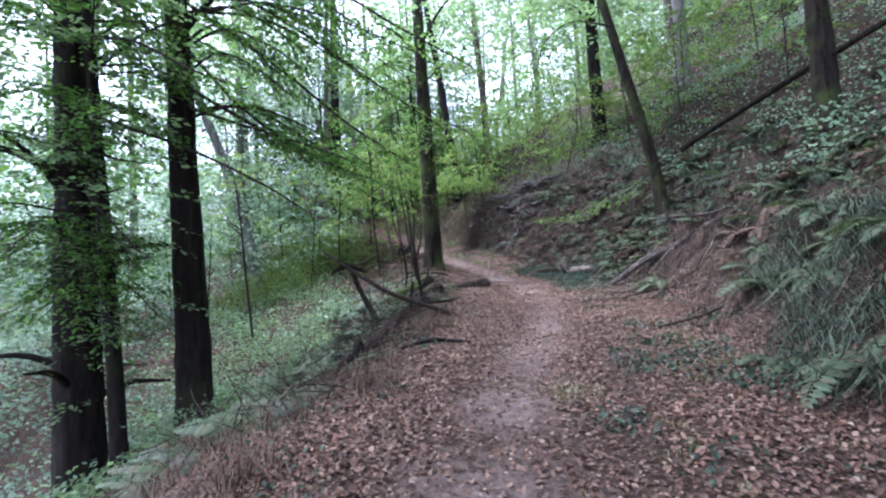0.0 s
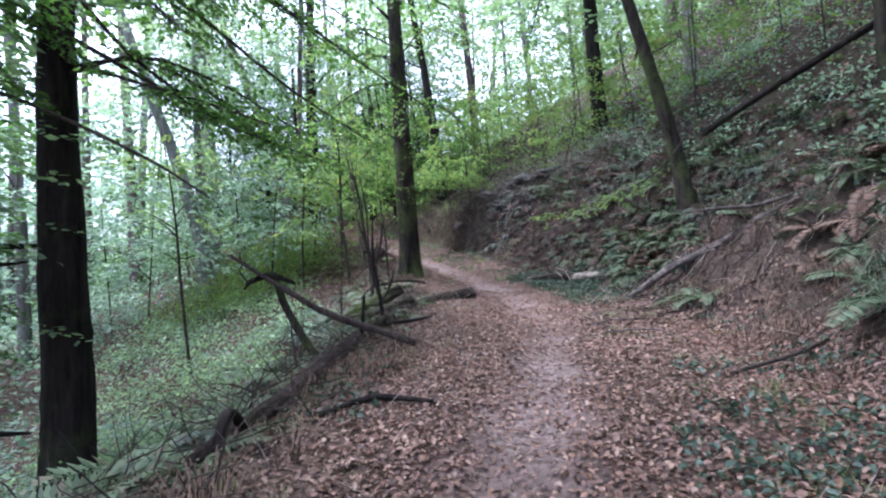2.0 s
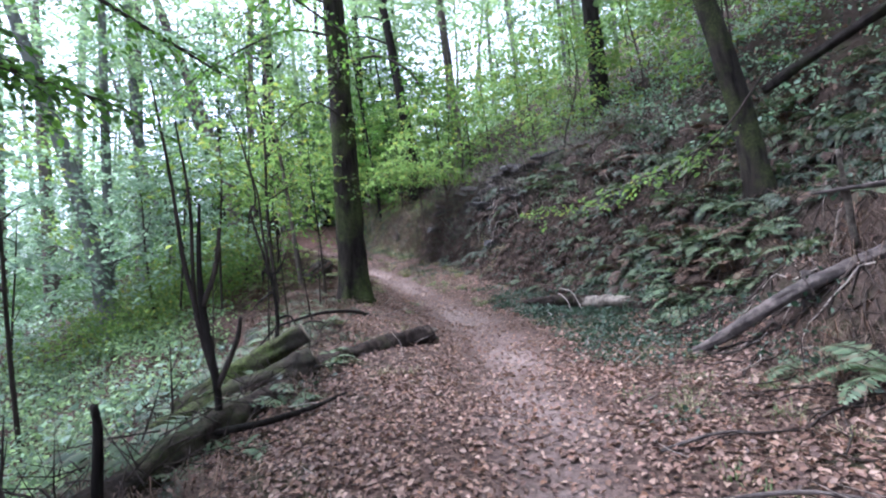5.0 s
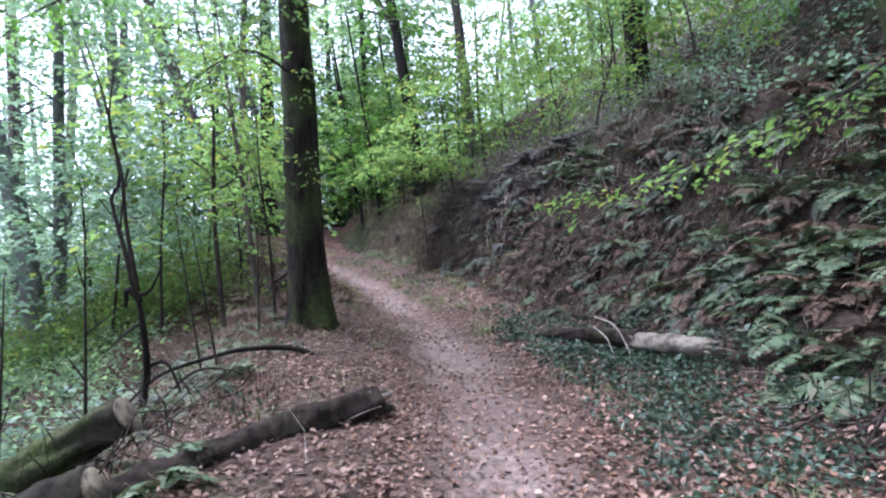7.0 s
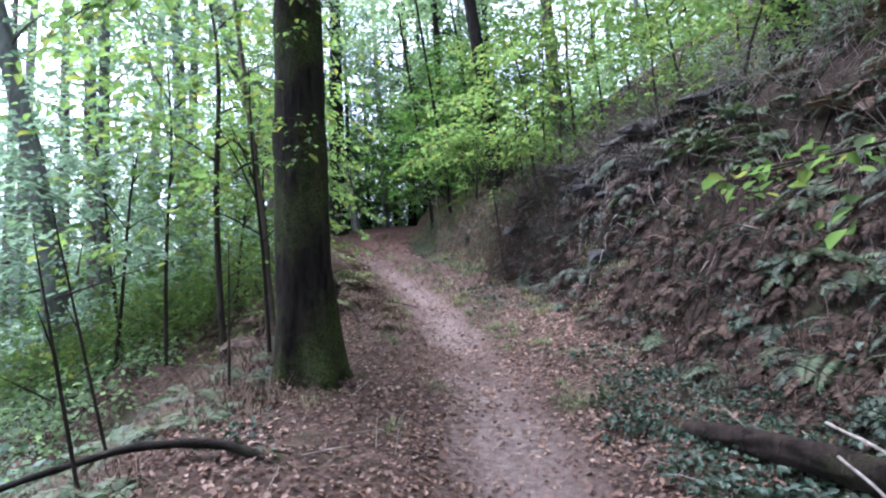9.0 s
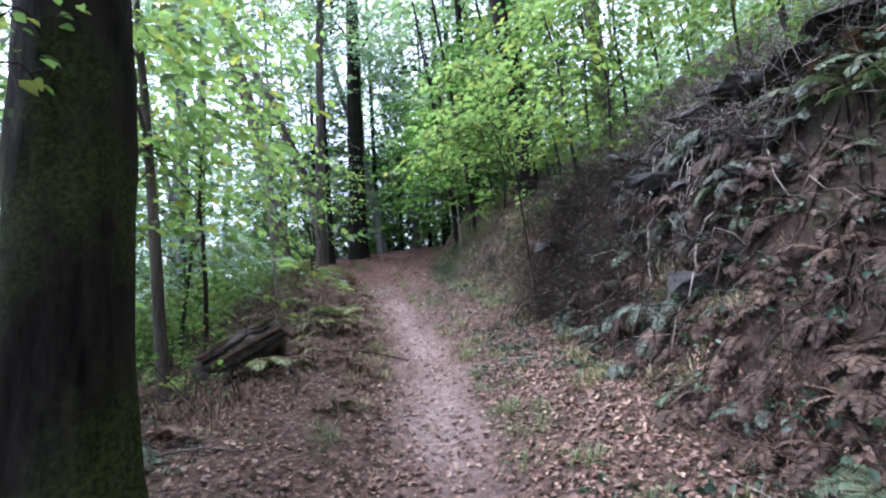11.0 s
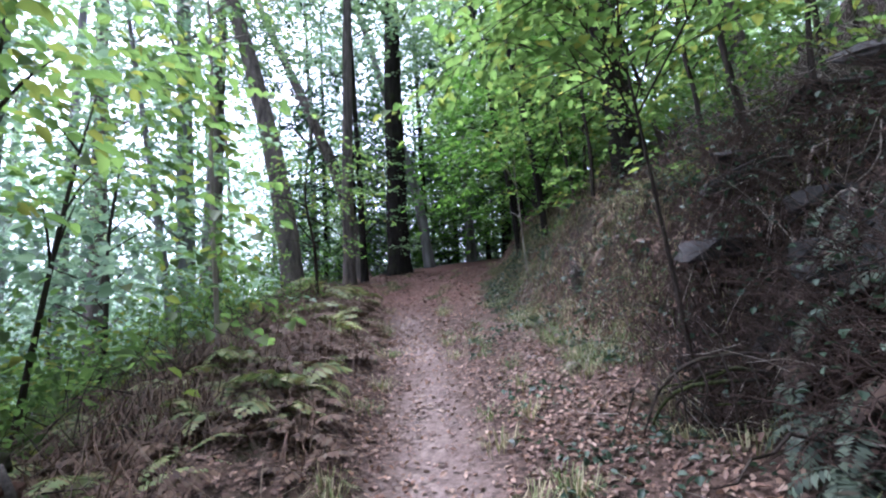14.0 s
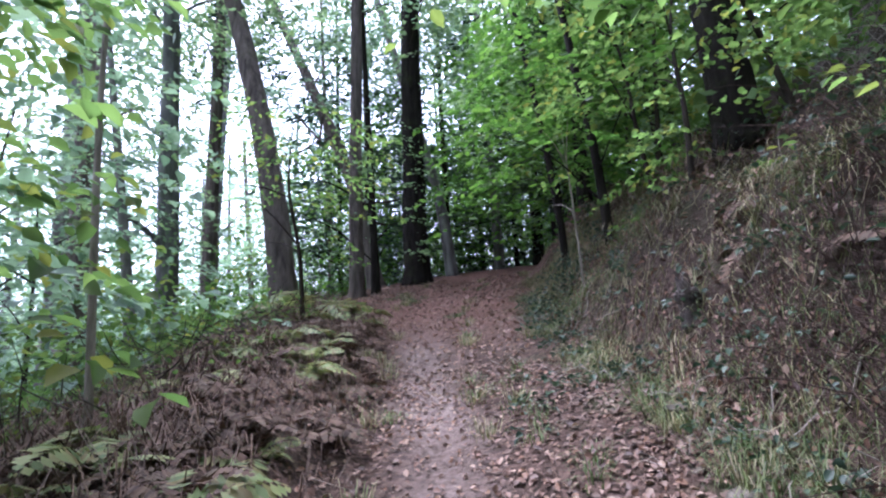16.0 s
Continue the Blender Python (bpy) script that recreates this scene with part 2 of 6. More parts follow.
def land(x, y):
    """The height of the ground."""
    x, y = np.asarray(x, float), np.asarray(y, float)
    z = trail_z(y)
    d = np.maximum(x - foot_x(y), 0)
    k1, h1, k2 = bank_k1(y), bank_h1(y), bank_k2(y)
    knee = h1 / k1
    soft = np.where(d < .35, d * d / .7, d - .175)
    rise = np.where(soft < knee, k1 * soft, h1 + k2 * (soft - knee))
    rise = np.where(rise > 14, 14 + (rise - 14) * .3, rise)
    e = np.maximum(left_x(y) - x, 0)
    fall = left_k(y) * np.where(e < .8, e * e / 1.6, e - .4)
    fall = np.where(fall > 7, 7 + (fall - 7) * .25, fall)
    rough = np.clip(d * .18 + e * .1, 0, .32)
    bumps = rough * wobble(x, y, .9, 3) + .5 * rough * wobble(x, y, .3, 9) + .25 * rough * wobble(x, y, .12, 19)
    bumps += .13 * np.clip(d - .5, 0, 1) * np.interp(y, [3, 6, 19, 21], [0, 1, 1, .3]) * np.sin(8 * soft + 3 * wobble(x, y, 1.7, 33))
    bumps += .025 * wobble(x, y, .6, 1) + .008 * wobble(x, y, .13, 5)
    side_r = np.clip((x - trail_x(y) - .6) / np.maximum(foot_x(y) - trail_x(y) - .6, .5), 0, 1)
    side_l = np.clip((trail_x(y) - .5 - x) / 1.2, 0, 1) * np.exp(-(np.maximum(left_x(y) - x, 0) / 1.5) ** 2)
    bumps += .12 * side_r * np.interp(y, [8, 12, 24, 28], [0, 1, 1, .5]) + .26 * side_l * np.interp(y, [11, 15, 21, 22.5, 27, 32], [0, 1, 1, 1.9, 1.9, .3])
    bumps += .2 * np.maximum(d - 6, 0)
    s = np.abs(x - trail_x(y))
    z = z - .7 * np.exp(-((x - 1.05) / .42) ** 2 - ((y - 22.65) / .34) ** 2)
    groove = -.05 * np.exp(-(s / .4) ** 2)
    return z + rise - fall + bumps + groove


def ground_at(x, y):
    return float(land(x, y))


# ---- mesh helpers ----
def mesh_np(name, verts, faces, mat, smooth=False):
    verts, faces = np.asarray(verts, np.float32), np.asarray(faces, np.int32)
    me = bpy.data.meshes.new(name)
    k = faces.shape[1]
    me.vertices.add(len(verts))
    me.vertices.foreach_set("co", verts.ravel())
    me.loops.add(faces.size)
    me.loops.foreach_set("vertex_index", faces.ravel())
    me.polygons.add(len(faces))
    me.polygons.foreach_set("loop_start", np.arange(0, faces.size, k, dtype=np.int32))
    me.polygons.foreach_set("loop_total", np.full(len(faces), k, np.int32))
    if smooth:
        me.polygons.foreach_set("use_smooth", np.ones(len(faces), bool))
    me.materials.append(mat)
    me.update(calc_edges=True)
    return me


def thing(name, at, label, category, group="", kind=""):
    ob = new(name)
    ob.empty_display_size = 0.2
    ob.location = at
    return tagged(ob, label, category, group, kind)


def part(name, me, parent, label=""):
    ob = new(name, me)
    ob.parent = parent
    if parent.type == "EMPTY" and parent.parent is None:
        ob.matrix_parent_inverse = Matrix.Translation(-Vector(parent.location))
    return tagged(ob, label)


def unit(v):
    return v / np.maximum(np.linalg.norm(v, axis=-1, keepdims=True), 1e-9)


def leaves_np(pos, way, up, length, width, fold=0.25, pointed=True):
    """Folded leaves: base, tip and two sides each, as quads cut along the midrib."""
    pos, way = np.asarray(pos, float), unit(np.asarray(way, float))
    side = unit(np.cross(way, up))
    up = np.cross(side, way)
    n = len(pos)
    length, width = np.broadcast_to(length, n)[:, None], np.broadcast_to(width, n)[:, None]
    rows = [pos, pos + way * length * .33 + side * width * .5 + up * width * fold, pos + way * length * .7 + side * width * .4 + up * width * fold,
            pos + way * length - up * length * .08, pos + way * length * .7 - side * width * .4 + up * width * fold, pos + way * length * .33 - side * width * .5 + up * width * fold]
    verts = np.stack(rows, 1).reshape(-1, 3)
    base = np.arange(n)[:, None] * 6
    faces = np.concatenate([base + [0, 1, 2, 3], base + [0, 3, 4, 5]])
    return verts, faces


def quads_np(pos, way, up, length, width):
    """Simple far leaves: a kite of one quad."""
    pos, way = np.asarray(pos, float), unit(np.asarray(way, float))
    side = unit(np.cross(way, up))
    n = len(pos)
    length, width = np.broadcast_to(length, n)[:, None], np.broadcast_to(width, n)[:, None]
    verts = np.stack([pos, pos + way * length * .45 + side * width * .5, pos + way * length, pos + way * length * .45 - side * width * .5], 1).reshape(-1, 3)
    return verts, np.arange(n)[:, None] * 4 + [0, 1, 2, 3]


def merged(pieces):
    verts, faces, n = [], [], 0
    for v, f in pieces:
        verts.append(v)
        faces.append(f + n)
        n += len(v)
    return np.concatenate(verts), np.concatenate(faces)


def spline(points, n):
    """A smooth line of n points through the given ones."""
    p = np.asarray(points, float)
    if len(p) < 3:
        s = np.linspace(0, 1, n)[:, None]
        return p[0] * (1 - s) + p[-1] * s
    q = np.vstack([2 * p[0] - p[1], p, 2 * p[-1] - p[-2]])
    out = []
    for u in np.linspace(0, len(p) - 1, n):
        i = min(int(u), len(p) - 2)
        t = u - i
        a, b, c, d = q[i:i + 4]
        out.append(.5 * (2 * b + (c - a) * t + (2 * a - 5 * b + 4 * c - d) * t * t + (3 * b - a - 3 * c + d) * t ** 3))
    return np.array(out)


def tube(points, radii, sides=8, rings=None, rough=0.06, rng=None, flare=0.0, closed=True, lobes=5, lumps=0.0):
    """A tapered, uneven round stem along a smooth line."""
    rng = rng or np.random.default_rng(1)
    rings = rings or max(4, 3 * len(points))
    line = spline(points, rings)
    rad = np.interp(np.linspace(0, 1, rings), np.linspace(0, 1, len(radii)), radii)
    way = unit(np.gradient(line, axis=0))
    ref = np.array([0, 0, 1.0]) if abs(way[:, 2]).mean() < .7 else np.array([1.0, 0, 0])
    a = unit(np.cross(way, ref))
    b = np.cross(way, a)
    ang = np.linspace(0, 2 * np.pi, sides, endpoint=False)
    ph = rng.uniform(0, 6, 4)
    gap = np.r_[0, np.cumsum(np.linalg.norm(np.diff(line, axis=0), axis=1))][:, None]
    bump = 1 + rough * (np.sin(3 * ang + ph[0] + 1.3 * gap) + .7 * np.sin(5 * ang + ph[1] - 2.1 * gap) + rng.normal(0, .5, (rings, sides)))
    if lumps:
        ca, sa = np.cos(ang)[None], np.sin(ang)[None]
        bump = bump + lumps * (wobble(gap * 1.6 + .3 * ca, sa + .2 * gap, .45, ph[3]) + .6 * wobble(gap * 1.5 + ca, 1.4 * sa, .2, ph[1]) - .5 * np.maximum(wobble(gap * .5, 1.2 * ang[None] + 0 * gap, .22, ph[0]), 0))
    if flare:
        low = np.exp(-gap / .28)
        bump = bump + flare * low * (.7 + .6 * np.cos(lobes * ang + ph[2]))
    r = rad[:, None] * bump
    ring = line[:, None] + r[..., None] * (np.cos(ang)[None, :, None] * a[:, None] + np.sin(ang)[None, :, None] * b[:, None])
    verts = ring.reshape(-1, 3)
    i, j = np.meshgrid(np.arange(rings - 1), np.arange(sides), indexing="ij")
    k = (j + 1) % sides
    faces = np.stack([i * sides + j, i * sides + k, (i + 1) * sides + k, (i + 1) * sides + j], -1).reshape(-1, 4)
    if closed:
        n = len(verts)
        verts = np.vstack([verts, line[:1], line[-1:]])
        e = np.arange(0, sides, 2)
        last = (rings - 1) * sides
        caps = [np.stack([np.full(len(e), n), (e + 2) % sides, (e + 1) % sides, e], -1), np.stack([np.full(len(e), n + 1), last + e, last + (e + 1) % sides, last + (e + 2) % sides], -1)] if sides % 2 == 0 else []
        faces = np.concatenate([faces, *caps])
    return verts, faces


# ---- ground ----
def graded(stops):
    out = []
    for (a, step), (b, _) in zip(stops, stops[1:]):
        out += list(np.arange(a, b, step))
    return np.array(out + [stops[-1][0]])


gx = graded([(-300, 40), (-100, 10), (-40, 2), (-16, .5), (-7, .14), (-4, .09), (7, .14), (11, .5), (25, 2), (60, 15), (300, 1)])
gy = graded([(-120, 20), (-20, 2), (-4, .3), (1.5, .09), (28, .14), (38, .4), (60, 3), (120, 20), (320, 1)])
GX, GY = np.meshgrid(gx, gy)
GZ = land(GX, GY)
nx, ny = len(gx), len(gy)
i, j = np.meshgrid(np.arange(ny - 1), np.arange(nx - 1), indexing="ij")
gf = np.stack([i * nx + j, i * nx + j + 1, (i + 1) * nx + j + 1, (i + 1) * nx + j], -1).reshape(-1, 4)
ground_me = mesh_np("ground", np.stack([GX, GY, GZ], -1).reshape(-1, 3), gf, GROUND, True)
side = np.abs(GX - trail_x(GY) + .12 * wobble(GX, GY, .5, 2))
bare = np.clip(1.25 - side / np.interp(GY, [0, 8, 16, 24, 40], [.62, .42, .5, .42, .6]), 0, 1) * np.clip(.75 + .5 * wobble(GX, GY, .8, 4), .2, 1)
red = np.clip((GY - 26.5) / 3, 0, 1) * np.clip(1.6 - side / 2.2, 0, 1)
mossy = np.clip((np.abs(GX - trail_x(GY)) - .8) / .6, 0, 1)
inbank = GX - foot_x(GY)
# mask: dark rock with its overhang's shade, then the shade inside the hollow
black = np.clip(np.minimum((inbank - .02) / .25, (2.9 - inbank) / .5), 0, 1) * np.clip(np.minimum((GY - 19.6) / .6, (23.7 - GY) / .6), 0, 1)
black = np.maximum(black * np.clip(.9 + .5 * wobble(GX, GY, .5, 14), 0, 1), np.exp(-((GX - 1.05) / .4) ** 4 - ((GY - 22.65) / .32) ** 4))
for key, value in (("leaf_cover", .65 - .5 * np.clip((GX - foot_x(GY)) / .8, 0, 1)), ("trail", bare * (1 - red)), ("needles", red), ("moss", mossy), ("rock_shade", black)):
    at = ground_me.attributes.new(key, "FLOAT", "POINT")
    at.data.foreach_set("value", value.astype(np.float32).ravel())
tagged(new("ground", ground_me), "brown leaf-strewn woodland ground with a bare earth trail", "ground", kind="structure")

# ---- foliage ----
def spray(rng, base, way, length, per_m, leaf, droop=0.25):
    """Leaves in two rows along a flat twig: positions, ways, normals."""
    n = max(4, int(length * per_m))
    s = np.sort(rng.uniform(0.08, 1, n))
    way = unit(np.asarray(way, float))
    side = unit(np.cross(way, (0, 0, 1)) + 1e-6)
    sag = np.array([0, 0, -1.0])
    line = base + np.outer(s * length, way) + np.outer(s ** 2 * length * droop, sag)
    hand = np.where(np.arange(n) % 2, 1.0, -1.0)[:, None]
    reach = (rng.uniform(0, .32, n) * length * (1.1 - s))[:, None]
    pos = line + hand * side * reach + rng.normal(0, .03, (n, 3))
    out = hand * side * rng.uniform(.5, 1.2, (n, 1)) + way * rng.uniform(.2, 1, (n, 1)) + rng.normal(0, .25, (n, 3)) + sag * .25
    up = np.array([0, 0, 1.0]) + rng.normal(0, .38, (n, 3))
    return pos, out, up


def leaf_cloud(name, rng, sprays, leaf, per_m, mat, fine=True, droop=.25, size_spread=.25):
    """One mesh of leaves from a list of (base, way, length)."""
    got = [spray(rng, np.asarray(b, float), w, l, per_m, leaf, droop) for b, w, l in sprays]
    pos, way, up = (np.concatenate(x) for x in zip(*got))
    size = leaf * np.clip(rng.normal(1, size_spread, len(pos)), .45, 1.7)
    make = leaves_np if fine else quads_np
    v, f = make(pos, way, up, size, size * rng.uniform(.5, .7, len(pos)))
    return mesh_np(name, v, f, mat)


def along(points, n, rng, lo=.25, hi=1.0, length=.9):
    """Sprays set along a limb, alternately to both sides."""
    line = spline(points, 40)
    way = unit(np.gradient(line, axis=0))
    out = []
    for k in range(n):
        u = lo + (hi - lo) * (k + rng.uniform(0, 1)) / n
        i = min(39, int(u * 39))
        side = np.cross(way[i], (0, 0, 1)) * (1 if k % 2 else -1)
        w = way[i] * rng.uniform(.4, 1) + side * rng.uniform(.4, 1.1) + np.array([0, 0, rng.uniform(-.25, .15)])
        out.append((line[i], w, length * rng.uniform(.6, 1.2) * (1.15 - .5 * u)))
    return out


def twigs_of(sprays, rng, r=.006, share=1.0):
    """The thin twigs that carry the sprays."""
    out = []
    for b, w, l in sprays:
        if rng.uniform() > share:
            continue
        b, w = np.asarray(b, float), unit(np.asarray(w, float))
        out.append(tube([b, b + w * l * .5 + [0, 0, -.06 * l], b + w * l + [0, 0, -.25 * l]], [r, r * .7, r * .3], 4, 5, .1, rng, closed=False))
    return out


def tree_trunk(parent, line, radii, mat, rng, sides=16, rings=40, flare=.5, rough=.045):
    v, f = tube(line, radii, sides, rings, rough, rng, flare, lumps=.05)
    return part("trunk", mesh_np("trunk", v, f, mat, True), parent)


def lift(x, y, dz=0.0):
    return np.array([x, y, ground_at(x, y) + dz])


def crown_sprays(rng, n, centre, spread, height, length):
    """Sprays in flat storeys round an upright axis."""
    out = []
    for _ in range(n):
        a = rng.uniform(0, 2 * np.pi)
        r = spread * math.sqrt(rng.uniform(.02, 1))
        h = rng.uniform(0, 1)
        r *= (1.15 - .75 * abs(h - .4))
        b = np.asarray(centre) + [r * math.cos(a), r * math.sin(a), h * height + .25 * math.sin(3 * a)]
        w = np.array([math.cos(a + rng.normal(0, .7)), math.sin(a + rng.normal(0, .7)), rng.normal(-.08, .15)])
        out.append((b, w, length * rng.uniform(.6, 1.3)))
    return out


# shared crown meshes, about their own origin
def crown_kind(name, seed, n, spread, height, length, leaf, per_m, mat, fine=False):
    rng = np.random.default_rng(seed)
    return leaf_cloud(name, rng, crown_sprays(rng, n, (0, 0, 0), spread, height, length), leaf, per_m, mat, fine)


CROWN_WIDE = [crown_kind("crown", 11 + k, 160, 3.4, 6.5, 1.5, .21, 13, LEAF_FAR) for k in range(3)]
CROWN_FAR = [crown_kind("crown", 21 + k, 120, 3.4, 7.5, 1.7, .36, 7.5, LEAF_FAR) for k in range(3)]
CROWN_MIST = [crown_kind("crown", 61 + k, 120, 3.2, 7.0, 1.7, .3, 8, LEAF_HAZE) for k in range(2)]
CROWN_DARK = [crown_kind("crown", 71 + k, 100, 2.0, 5.5, 1.3, .18, 14, LEAF_BEECH) for k in range(2)]
CROWN_SLIM = [crown_kind("crown", 31 + k, 64, 1.5, 5.0, 1.1, .14, 21, LEAF_FAR) for k in range(2)]
CROWN_YOUNG = [crown_kind("crown", 41 + k, 48, 1.0, 2.6, .85, .095, 23, LEAF_BRIGHT, True) for k in range(2)]
CROWN_PALE = [crown_kind("crown", 81 + k, 48, 1.0, 2.6, .85, .1, 24, LEAF_HAZE, True) for k in range(2)]
CROWN_PINE = [crown_kind("crown", 51 + k, 90, 1.9, 7.0, 1.2, .19, 20, NEEDLE) for k in range(2)]


def hung(me, parent, at, turn, scale, name="crown"):
    ob = part(name, me, parent)
    ob.matrix_parent_inverse = Matrix.Translation(-Vector(parent.location)) if parent.location.length else Matrix()
    ob.matrix_basis = Matrix.Translation(Vector(at)) @ Matrix.Rotation(turn, 4, "Z") @ Matrix.Diagonal((scale[0], scale[0], scale[1], 1))
    return ob


def forest_tree(seed, x, y, r, top, bark, label, crowns=(), lean=(0, 0), name="tree", sides=14, flare=.45, stubs=0, group=""):
    """A tall trunk with limbs and hung crowns: crowns are (mesh, height, sideways, scale)."""
    rng = np.random.default_rng(seed)
    foot = lift(x, y, -.15)
    tree = thing(name, foot, label, "tree", group)
    h = top
    line = [foot, foot + [lean[0] * .12 * h / 8, lean[1] * .12 * h / 8, h * .2], foot + [lean[0] * .5 * h / 8, lean[1] * .5 * h / 8, h * .55], foot + [lean[0] * h / 8, lean[1] * h / 8, h]]
    tree_trunk(tree, line, [r * 1.12, r * .95, r * .75, r * .5], bark, rng, sides, max(16, int(h * 3.2)), flare)
    for me, z, off, sc in crowns:
        a = rng.uniform(0, 6.28)
        c = foot + [lean[0] * z / 8 + off * math.cos(a), lean[1] * z / 8 + off * math.sin(a), z]
        hung(me, tree, c, rng.uniform(0, 6.28), sc)
        for _ in range(3):
            b = rng.uniform(0, 6.28)
            st = foot + [lean[0] * z / 8, lean[1] * z / 8, z + rng.uniform(-.3, 1.5)]
            en = st + np.array([math.cos(b) * 2.2 * sc[0], math.sin(b) * 2.2 * sc[0], rng.uniform(.3, 1.6)])
            v, f = tube([st, (st + en) / 2 + [0, 0, .2], en], [r * .22, r * .15, r * .05], 6, 8, .08, rng, closed=False)
            part("branch", mesh_np("branch", v, f, bark, True), tree)
    for _ in range(stubs):
        b, z = rng.uniform(0, 6.28), rng.uniform(1.5, min(h, 8))
        st = foot + [lean[0] * z / 8, lean[1] * z / 8, z]
        en = st + np.array([math.cos(b), math.sin(b), rng.uniform(-.3, .2)]) * rng.uniform(.4, 1.2)
        v, f = tube([st, (st + en) / 2 + [0, 0, -.05], en], [.03, .02, .006], 5, 6, .1, rng, closed=False)
        part("branch", mesh_np("branch", v, f, TWIG, True), tree, "bare dead side branch")
    return tree


W, S, Y, PN = CROWN_WIDE, CROWN_SLIM, CROWN_YOUNG, CROWN_PINE
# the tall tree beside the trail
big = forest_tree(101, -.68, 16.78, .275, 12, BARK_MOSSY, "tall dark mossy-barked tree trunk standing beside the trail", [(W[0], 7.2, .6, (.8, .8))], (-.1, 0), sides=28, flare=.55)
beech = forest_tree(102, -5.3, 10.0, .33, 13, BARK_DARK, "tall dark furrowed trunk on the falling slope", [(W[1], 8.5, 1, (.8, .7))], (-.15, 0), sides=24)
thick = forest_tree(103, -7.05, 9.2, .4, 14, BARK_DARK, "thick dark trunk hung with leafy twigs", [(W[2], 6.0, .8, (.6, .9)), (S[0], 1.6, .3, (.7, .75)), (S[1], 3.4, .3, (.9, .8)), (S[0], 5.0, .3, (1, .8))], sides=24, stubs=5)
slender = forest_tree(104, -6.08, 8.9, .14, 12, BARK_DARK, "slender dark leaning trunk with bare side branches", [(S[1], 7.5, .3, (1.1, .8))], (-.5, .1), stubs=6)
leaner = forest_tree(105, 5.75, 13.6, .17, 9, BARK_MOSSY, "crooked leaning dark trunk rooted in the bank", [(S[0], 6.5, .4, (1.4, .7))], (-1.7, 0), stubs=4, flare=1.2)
forest_tree(106, 8.95, 11.8, .27, 11, BARK_MOSSY, "grey-brown trunk on the steep bank", [(W[0], 6.5, 1, (.7, .6))], (-.2, 0), sides=20)
forest_tree(107, 12.2, 25.4, .3, 18, BARK_GREY, "grey trunk high on the wooded bank", [(W[1], 8.0, 1, (.8, .6))])
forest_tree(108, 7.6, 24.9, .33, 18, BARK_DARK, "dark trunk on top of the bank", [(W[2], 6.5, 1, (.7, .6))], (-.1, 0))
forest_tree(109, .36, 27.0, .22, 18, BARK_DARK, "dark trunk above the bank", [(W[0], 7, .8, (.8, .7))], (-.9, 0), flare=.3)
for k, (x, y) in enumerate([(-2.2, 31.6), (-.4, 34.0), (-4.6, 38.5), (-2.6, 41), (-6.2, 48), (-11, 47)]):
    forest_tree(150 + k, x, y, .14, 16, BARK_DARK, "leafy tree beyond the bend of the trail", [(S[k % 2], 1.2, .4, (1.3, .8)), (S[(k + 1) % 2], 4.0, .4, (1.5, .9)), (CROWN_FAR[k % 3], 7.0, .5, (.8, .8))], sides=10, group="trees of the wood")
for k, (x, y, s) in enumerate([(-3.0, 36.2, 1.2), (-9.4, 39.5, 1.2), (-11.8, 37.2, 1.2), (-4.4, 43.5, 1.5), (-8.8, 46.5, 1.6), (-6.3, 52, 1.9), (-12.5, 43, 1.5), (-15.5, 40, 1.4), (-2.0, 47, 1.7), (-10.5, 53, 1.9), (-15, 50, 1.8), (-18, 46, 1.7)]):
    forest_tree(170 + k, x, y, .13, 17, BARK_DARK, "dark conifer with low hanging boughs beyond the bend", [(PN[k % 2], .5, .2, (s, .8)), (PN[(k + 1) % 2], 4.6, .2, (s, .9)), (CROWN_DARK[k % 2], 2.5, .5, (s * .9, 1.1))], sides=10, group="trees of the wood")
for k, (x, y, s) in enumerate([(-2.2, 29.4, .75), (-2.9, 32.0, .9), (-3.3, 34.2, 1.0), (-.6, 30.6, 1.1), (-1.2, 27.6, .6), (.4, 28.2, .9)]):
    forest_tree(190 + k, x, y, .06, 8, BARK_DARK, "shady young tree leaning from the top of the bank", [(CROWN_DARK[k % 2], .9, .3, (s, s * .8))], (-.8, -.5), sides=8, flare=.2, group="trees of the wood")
forest_tree(110, 2.4, 29.5, .22, 20, BARK_PINE, "brown trunk above the bank", [(W[1], 7, .8, (.8, .7))], (-.4, 0))
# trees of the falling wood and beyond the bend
far_list = [(-8.1, 20.7, .22, 20, BARK_HAZE, (-2.6, .4), 1), (-9.75, 23.2, .16, 20, BARK_HAZE, (0, 0), 1), (-7.4, 28.2, .25, 20, BARK_PINE, (-2.6, .5), 0),
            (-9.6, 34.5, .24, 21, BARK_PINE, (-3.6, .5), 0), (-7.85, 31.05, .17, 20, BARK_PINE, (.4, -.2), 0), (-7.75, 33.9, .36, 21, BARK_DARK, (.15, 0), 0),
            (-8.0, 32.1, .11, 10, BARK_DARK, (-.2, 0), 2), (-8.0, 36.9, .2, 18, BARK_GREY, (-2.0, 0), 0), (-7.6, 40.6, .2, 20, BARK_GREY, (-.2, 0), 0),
            (-7.0, 44.5, .26, 20, BARK_DARK, (0, 0), 0), (-11.6, 28.6, .26, 21, BARK_HAZE, (-.3, 0), 1), (-9.2, 26.4, .1, 11, BARK_GREY, (-2.4, .5), 1),
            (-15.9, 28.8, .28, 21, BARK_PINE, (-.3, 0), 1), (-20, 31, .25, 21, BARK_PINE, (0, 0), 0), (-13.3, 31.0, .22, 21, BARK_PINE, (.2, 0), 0)]
